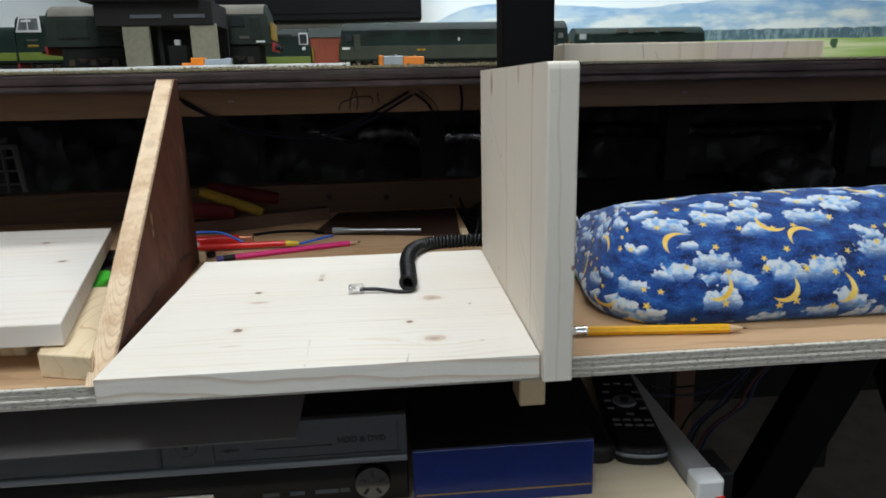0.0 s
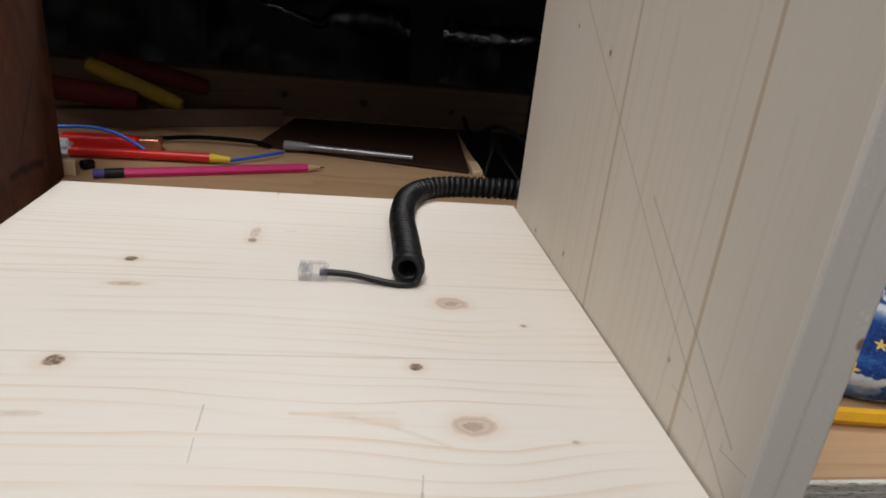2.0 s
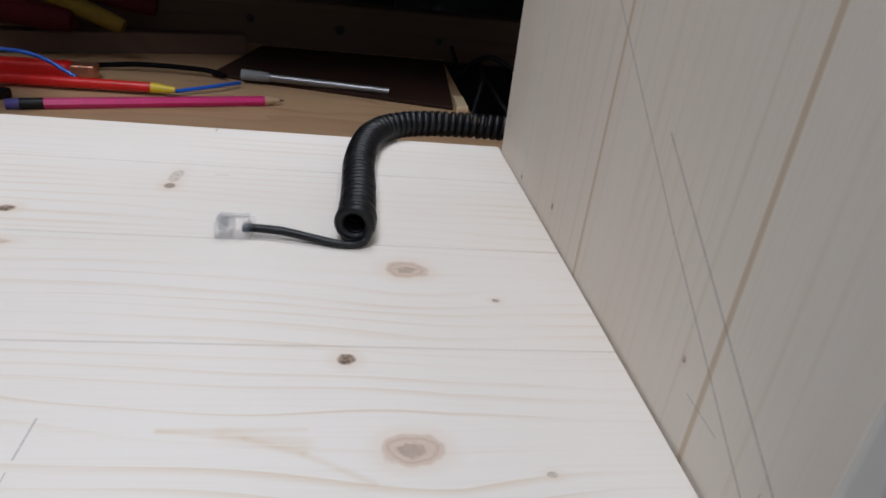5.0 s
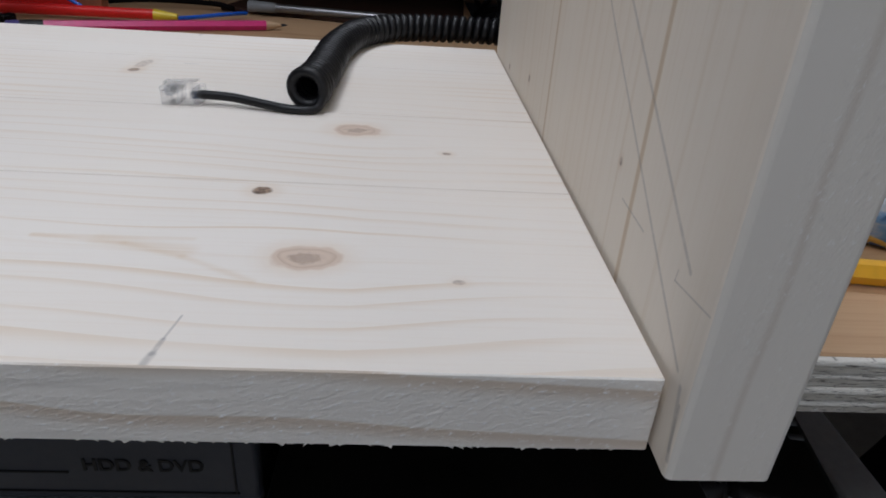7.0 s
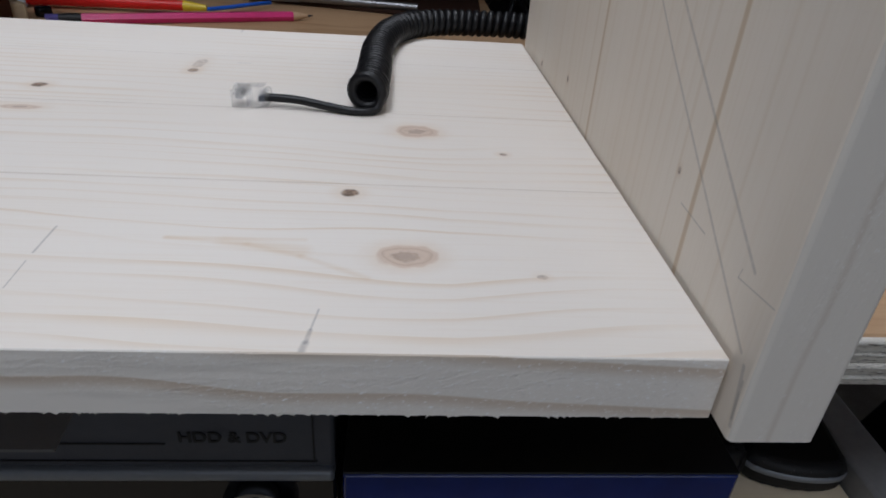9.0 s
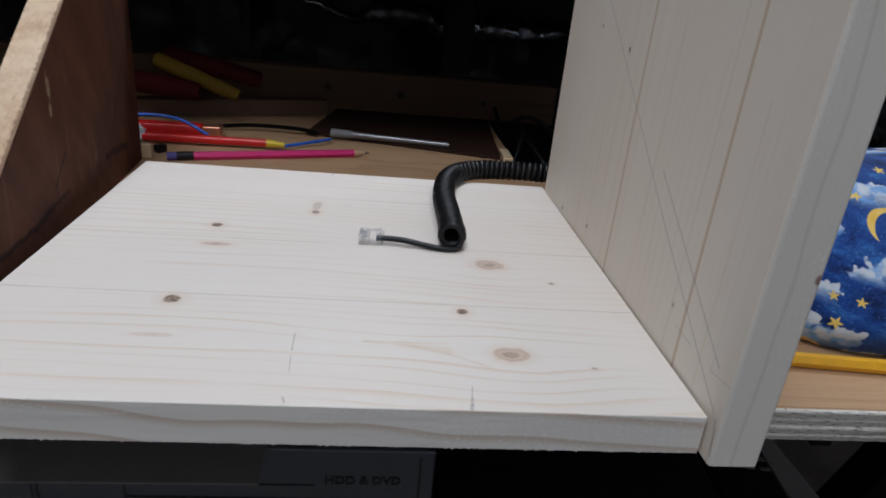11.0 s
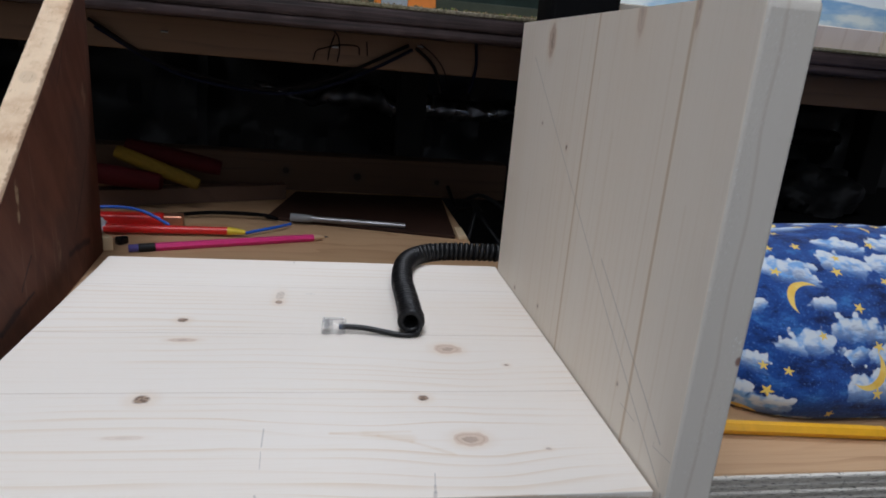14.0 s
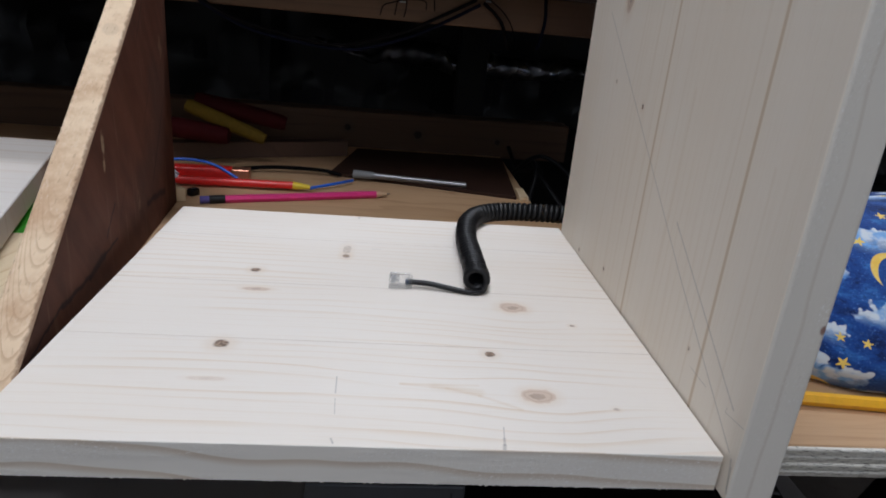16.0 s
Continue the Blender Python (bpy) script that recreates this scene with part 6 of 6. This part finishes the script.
M_SLEEPER = plain("dark_sleeper", (0.045, 0.038, 0.032), 0.85, vary=0.3)
M_STONE = plain("dirty_cream_plaster", (0.25, 0.24, 0.18), 0.8, vary=0.3, scale=25)
TOP = 0.2115


def track(y):
    ob = thing("railway_track", (0, y, TOP), "length of model railway track on the baseboard", "track", group="tracks")
    for s in (-0.0165, 0.0165):
        part("rail", box(-1.45, 1.55, y + s - 0.0012, y + s + 0.0012, TOP + 0.003, TOP + 0.009), M_RAILS, ob)
    bm = bmesh.new()
    x = -1.44
    while x < 1.54:
        bm = box(x, x + 0.006, y - 0.031, y + 0.031, TOP, TOP + 0.0032, bm=bm)
        x += 0.016
    tagged(part("sleeper_bed", bm, M_SLEEPER, ob), kind="stuff")


for ty in (0.75, 0.95, 1.1):
    track(ty)


def section(w, z0, z1, rise):
    """The cross-section of a loco body: upright sides and an arched roof."""
    pts = [(-w / 2, z0), (w / 2, z0), (w / 2, z1 - rise)]
    for i in range(1, 8):
        a = math.pi * i / 8
        pts.append((w / 2 * math.cos(a) * (1 - 0.06 * math.sin(a)), z1 - rise + rise * math.sin(a) ** 0.8))
    return pts + [(-w / 2, z1 - rise)]


def loco(x0, x1, y, top, label, paint, roof, bands=(), windows=(), ends=(), grilles=(), marks=(), rake=0.006, w=0.062, h=0.072, rise=0.016):
    """A diesel locomotive along x. bands: (material, z0, z1); windows: (x, z, width, height, frame, glass) on its sides."""
    z0, side = top - h, y - w / 2
    ob = thing("model_locomotive", ((x0 + x1) / 2, y, TOP), label, "model train", group="model locomotives")
    bm = extrude([(y + u, v) for u, v in section(w, z0, top, rise)], "x", x0, x1)
    for v in bm.verts:
        f = max(0.0, (v.co.z - z0 - 0.03) / (h - 0.03))
        v.co.x += rake * 1.6 * f * (1 if v.co.x < (x0 + x1) / 2 else -1)
    body = part("body", bm, paint, ob)
    cap = [(y + u * 1.012, v + 0.0006) for u, v in section(w, z0, top, rise) if v > top - rise - 0.001]
    part("roof", extrude(cap, "x", x0 + rake * 1.5, x1 - rake * 1.5), roof, ob)
    for m, a, b in bands:
        part("band", box(x0 + 0.003, x1 - 0.003, side - 0.0008, y + w / 2 + 0.0008, a, b, 0.0004, 1), m, ob)
    for x, z, ww, hh, fm, gm in windows:
        f = part("window_frame", box(x - ww / 2, x + ww / 2, side - 0.0016, side + 0.001, z - hh / 2, z + hh / 2, 0.0005, 1), fm, ob)
        part("pane", box(x - ww / 2 + 0.002, x + ww / 2 - 0.002, side - 0.0022, side, z - hh / 2 + 0.002, z + hh / 2 - 0.002), gm, f)
    for x, z, ww, hh in grilles:
        g = part("grille", box(x - ww / 2, x + ww / 2, side - 0.0012, side + 0.001, z - hh / 2, z + hh / 2), M_BLACK, ob)
        for i in range(4):
            zz = z - hh / 2 + hh * (i + 0.5) / 4
            part("slat", box(x - ww / 2, x + ww / 2, side - 0.002, side, zz - hh * 0.05, zz + hh * 0.05), paint, g)
    for x, z, ww, hh, m in marks:
        part("marking", box(x - ww / 2, x + ww / 2, side - 0.0019, side, z - hh / 2, z + hh / 2), m, ob)
    for x, m in ends:
        s = 1 if x > (x0 + x1) / 2 else -1
        part("end_panel", box(x - 0.0008, x + 0.0012 * s + 0.0008, y - w * 0.4, y + w * 0.4, z0 + 0.006, z0 + 0.034, 0.0005, 1), m, ob)
    for s, x in ((-1, x0), (1, x1)):
        b = part("buffer_beam", box(min(x, x + s * 0.004), max(x, x + s * 0.004), y - 0.028, y + 0.028, z0 - 0.012, z0 + 0.002, 0.0006, 1), M_BUFFER, ob)
        for d in (-0.02, 0.02):
            part("buffer", rod((x + s * 0.004, y + d, z0 - 0.006), (x + s * 0.012, y + d, z0 - 0.006), 0.0035, 0.0045, 10), M_BLACK, b)
    part("underframe", box(x0 + 0.12, x1 - 0.12, y - 0.024, y + 0.024, z0 - 0.018, z0, 0.002), M_BLACK, ob) if x1 - x0 > 0.3 else None
    for cx in (x0 + 0.07, x1 - 0.07):
        bg = part("bogie", box(cx - 0.05, cx + 0.05, y - 0.027, y + 0.027, TOP + 0.014, z0, 0.003), M_WEATHER, ob)
        for k in (-0.034, 0.0, 0.034):
            part("axle_box", box(cx + k - 0.005, cx + k + 0.005, y - 0.0305, y - 0.0272, TOP + 0.016, TOP + 0.0265, 0.0008, 1), M_OILY, bg)
        for k in (-0.017, 0.017):
            bm = None
            for q in range(3):
                bm = box(cx + k - 0.009 + q * 0.0022, cx + k + 0.009 - q * 0.0022, y - 0.0295, y - 0.0272, TOP + 0.0262 - q * 0.0026, TOP + 0.028 - q * 0.0026, bm=bm)
            part("leaf_spring", bm, M_OILY, bg)
        for k in (-0.034, 0.0, 0.034):
            part("wheel", rod((cx + k, y - 0.0215, TOP + 0.0205), (cx + k, y + 0.0215, TOP + 0.0205), 0.0115, n=18), M_BLACK, bg)
    return ob


loco(-0.192, 0.270, 0.95, 0.307, "two-tone green model diesel locomotive with a long grilled roof", M_DGREEN, M_ROOF, bands=((M_OLIVE, 0.2375, 0.262),),
     windows=((-0.172, 0.277, 0.014, 0.014, M_DGREEN, M_PANE), (-0.156, 0.268, 0.012, 0.032, M_OLIVE, M_OLIVE), (0.25, 0.277, 0.014, 0.014, M_DGREEN, M_PANE),
              (0.234, 0.268, 0.012, 0.032, M_OLIVE, M_OLIVE)),
     grilles=((-0.112, 0.287, 0.045, 0.009), (-0.035, 0.287, 0.045, 0.009), (0.03, 0.287, 0.045, 0.009), (0.09, 0.287, 0.045, 0.009), (0.16, 0.287, 0.05, 0.009)),
     marks=((-0.178, 0.2585, 0.015, 0.004, M_WHITE), (-0.03, 0.254, 0.016, 0.0025, M_LEMON), (-0.03, 0.254, 0.006, 0.005, M_BUFFER), (0.045, 0.273, 0.003, 0.006, M_WHITE),
            (0.253, 0.2585, 0.014, 0.004, M_WHITE)), ends=((-0.192, M_WARN), (0.270, M_WARN)))
loco(0.316, 0.628, 1.1, 0.303, "dark green model diesel locomotive with a grimy roof edge", M_DGREEN, M_DGREEN, bands=(),
     windows=((0.34, 0.283, 0.018, 0.015, M_ROOF2, M_PALEPANE), (0.372, 0.272, 0.014, 0.035, M_DGREEN, M_DGREEN)), grilles=((0.548, 0.262, 0.03, 0.03),),
     marks=((0.345, 0.262, 0.014, 0.004, M_OLIVE), (0.43, 0.2945, 0.03, 0.006, M_ROOF2), (0.48, 0.2945, 0.05, 0.006, M_ROOF2), (0.545, 0.2945, 0.06, 0.006, M_ROOF2)))
loco(-0.645, -0.288, 0.75, 0.322, "dark weathered model diesel locomotive standing behind the shed", M_CABGREEN, M_DUSTROOF, bands=(), h=0.064, rise=0.018,
     windows=((-0.34, 0.294, 0.022, 0.018, M_CABGREEN, M_PANE), (-0.312, 0.282, 0.018, 0.036, M_CABGREEN, M_CABGREEN), (-0.6, 0.285, 0.05, 0.03, M_CABGREEN, M_CABGREEN)), grilles=((-0.545, 0.282, 0.03, 0.032),),
     marks=((-0.331, 0.2685, 0.016, 0.004, M_ROOF2), (-0.305, 0.2615, 0.014, 0.003, M_WHITE)), ends=((-0.288, M_WARN), (-0.645, M_WEATHER)))
loco(-0.43, -0.247, 0.97, 0.300, "green model locomotive with white cab windows and a lime band", M_DGREEN, M_ROOF, bands=((M_LIME, 0.232, 0.246),), h=0.07,
     windows=((-0.262, 0.279, 0.018, 0.022, M_WHITE, M_PANE), (-0.31, 0.286, 0.05, 0.006, M_ROOF, M_ROOF)), ends=((-0.247, M_WARN),), marks=((-0.262, 0.261, 0.006, 0.006, M_WHITE),))
nosed = loco(-0.796, -0.56, 0.95, 0.329, "two-tone green model locomotive with a white-framed windscreen and low nose", M_DGREEN, M_DGREEN, bands=((M_LIME, 0.2465, 0.261),), h=0.087, rake=0.004)
part("nose", extrude([(0.95 + u, v) for u, v in section(0.056, 0.242, 0.3095, 0.02)], "x", -1.0, -0.7965), M_DGREEN, nosed)
part("band", box(-0.998, -0.798, 0.9192, 0.9808, 0.2465, 0.261, 0.0004, 1), M_LIME, nosed)
part("bogie", box(-0.93, -0.8, 0.925, 0.975, TOP + 0.014, 0.242, 0.003), M_WEATHER, nosed)
# the wrapped windscreen: white pillars round dull glass, a white blind behind it
screen = lambda q, y0, y1: extrude([(-0.768 + x, 0.297 + z) for x, z in q], "y", y0, y1)
f = part("window_frame", screen(((-0.0225, 0.0), (0.0225, 0.0), (0.0225, 0.029), (-0.013, 0.029)), 0.9165, 0.9195), M_WHITE, nosed, "white cab window frame")
for q in (((-0.0185, 0.004), (-0.001, 0.004), (-0.001, 0.0245), (-0.0115, 0.0245)), ((0.0015, 0.004), (0.0195, 0.004), (0.0195, 0.0245), (0.0015, 0.0245))):
    part("pane", screen(q, 0.9158, 0.918), M_CABPANE, f)
part("blind", screen(((-0.01, 0.018), (0.008, 0.019), (0.008, 0.0225), (-0.009, 0.0215)), 0.9153, 0.9158), M_WHITE, f)
part("number", box(-0.774, -0.755, 0.9175, 0.9195, 0.2815, 0.2845), M_ROOF2, nosed, "pale number bar")
part("crest", box(-0.774, -0.754, 0.9175, 0.9195, 0.2705, 0.2745, 0.0006, 1), M_WARN, nosed, "dull gold crest")

van = thing("model_van", (-0.215, 1.0, TOP), "red-brown model goods van with a grey roof", "model train")
part("body", box(-0.30, -0.185, 0.972, 1.03, 0.232, 0.284, 0.001), M_BAUX, van)
for i in range(9):
    x = -0.297 + i * 0.0125
    part("plank", box(x, x + 0.0117, 0.9708, 0.9725, 0.2335, 0.2825), M_BAUX, van)
part("roof", extrude([(0.968 + 0.0033 * i, 0.2835 + 0.02 * math.sin(math.pi * i / 20)) for i in range(21)], "x", -0.303, -0.182), M_ROOF, van)
for x in (-0.275, -0.21):
    part("wheel", rod((x, 0.978, TOP + 0.02), (x, 1.022, TOP + 0.02), 0.0115, n=18), M_BLACK, van)
part("underframe", box(-0.298, -0.187, 0.978, 1.024, 0.222, 0.2325), M_BLACK, van)

shed = thing("model_shed", (-0.45, 0.66, TOP), "black-roofed model shed with dirty cream doors", "model building")
part("roof", extrude([(-0.585, 0.345), (-0.552, 0.312), (-0.392, 0.312), (-0.378, 0.345)], "y", 0.60, 0.70, 0.001, 1), M_BLACK, shed)
part("lintel", box(-0.54, -0.372, 0.61, 0.70, 0.279, 0.3125, 0.001), M_DARK, shed)
for x in (-0.489, -0.427):
    part("skylight", box(x, x + 0.044, 0.6085, 0.612, 0.2895, 0.2945), M_DULLGLASS, shed)
for x in (-0.504, -0.407):
    part("door_leaf", box(x, x + 0.038, 0.612, 0.62, TOP, 0.2815, 0.0008), M_STONE, shed, "dirty cream door leaf")
part("post", box(-0.4585, -0.452, 0.625, 0.632, TOP, 0.28), M_WEATHER, shed)
part("wall", box(-0.51, -0.372, 0.695, 0.70, TOP, 0.3), M_DARK, shed)
hut = thing("small_cabinet", (-0.43, 0.63, TOP), "small dark trackside cabinet with a white dial", "cabinet")
part("body", box(-0.446, -0.418, 0.624, 0.65, TOP, 0.252, 0.001), M_WEATHER, hut)
part("dial", box(-0.437, -0.429, 0.63, 0.636, 0.2525, 0.2605, 0.0006), M_WHITE, hut)

for ob in (shed, hut):
    ob.location.x += 0.02

tv = thing("television", (-0.22, 1.33, 0.36), "black television hanging over the back of the layout", "television")
part("case", box(-0.75, -0.006, 1.3, 1.36, 0.342, 0.8, 0.006), M_TV, tv)
part("bracket", box(-0.42, -0.3, 1.36, 1.491, 0.5, 0.6, 0.002), M_STEEL, tv)
part("screen", box(-0.735, -0.021, 1.2985, 1.301, 0.362, 0.79), M_TV, tv)

strip = box(-0.395, -0.144, 0.398, 0.41, TOP - 0.0002, TOP + 0.004, 0.0006)
solid("white_strip", turned(strip, (-0.27, 0.4, 0), 1), M_WHITE, "white plastic strip lying along the layout's edge", "strip")
solid("white_strip", turned(box(-0.9, -0.397, 0.396, 0.408, TOP - 0.0002, TOP + 0.0036, 0.0006), (-0.4, 0.4, 0), -1), M_WHITE, "longer white plastic strip along the layout's edge", "strip")
rnd = random.Random(21)
bm = bmesh.new()
for _ in range(900):
    x = rnd.choice((rnd.uniform(-0.95, 0.12), rnd.gauss(0.03, 0.05), rnd.gauss(-0.25, 0.09)))
    r = 0.0006 + 0.0016 * rnd.random() ** 2
    c = Vector((x, rnd.uniform(0.3872, 0.396), TOP + r * 0.4))
    ax = [Vector((rnd.uniform(-1, 1), rnd.uniform(-1, 1), rnd.uniform(-1, 1))).normalized() for _ in range(3)]
    vs = [bm.verts.new(c + v * r * rnd.uniform(0.6, 1.3)) for v in (ax[0], ax[1], ax[2], -(ax[0] + ax[1] + ax[2]).normalized())]
    for i, j, k in ((0, 1, 2), (0, 2, 3), (0, 3, 1), (1, 3, 2)):
        bm.faces.new((vs[i], vs[j], vs[k]))
solid("ground_scatter", bm, M_SCATTER, "tan and green scatter crumbs along the layout's front rim", "scatter", kind="stuff", smooth=None)
off = thing("wood_offcut", (0.28, 0.44, TOP), "pale rough-sawn softwood offcut lying on the layout", "offcut")
for x0, x1, mt in ((0.118, 0.212, M_RAW), (0.2122, 0.316, M_RAW), (0.3162, 0.407, M_RAWPINK), (0.4072, 0.459, M_RAW)):
    part("lamella", turned(box(x0, x1, 0.394, 0.47, TOP - 0.0002, TOP + 0.0215, 0.0007, 1), (0.12, 0.394, 0), 1.5), mt, off)

for x0, flip in ((-0.109, 1), (-0.288, -1)):
    c = thing("wire_connector", (x0 + flip * 0.028, 0.418, TOP), "grey and orange lever wire connector on the layout's edge", "connector", group="wire connectors")

    def seg(a, b, z0, z1, m, n, y0=0.411, y1=0.425):
        lo, hi = sorted((x0 + flip * a, x0 + flip * b))
        part(n, box(lo, hi, y0, y1, TOP + z0, TOP + z1, 0.001), m, c)

    seg(0.006, 0.03, 0.0, 0.0115, M_GREY, "housing")
    seg(0.0302, 0.056, 0.0, 0.0105, M_ORANGE, "lever") if flip > 0 else seg(0.0302, 0.046, 0.0, 0.0135, M_ORANGE, "lever")
    seg(0.0, 0.0058, 0.0, 0.0125, M_ORANGE if flip > 0 else M_GREY, "end_lever")
    seg(0.0462, 0.057, 0.0005, 0.0075, M_ORANGE, "lever_tip") if flip < 0 else seg(0.0445, 0.0455, 0.0103, 0.0125, M_ORANGE, "lever_tip")
    seg(0.02, 0.024, 0.0113, 0.013, M_CLEAR, "test_slot")

# the layout stands a touch out of level against the shelf: everything on it leans with it
LEAN = Matrix.Translation((-0.3, 0, 0.2)) @ pose(0, 0, 0, 0, 0.3, 0) @ Matrix.Translation((0.3, 0, -0.2))
for ob in [o for o in scene.objects if o.parent is None]:
    if ob.name.split(".")[0] in ("front_joist", "fascia", "layout_baseboard", "railway_track", "model_locomotive", "model_van", "model_shed", "small_cabinet", "white_strip", "ground_scatter", "wood_offcut", "wire_connector"):
        ob.matrix_basis = LEAN @ ob.matrix_basis
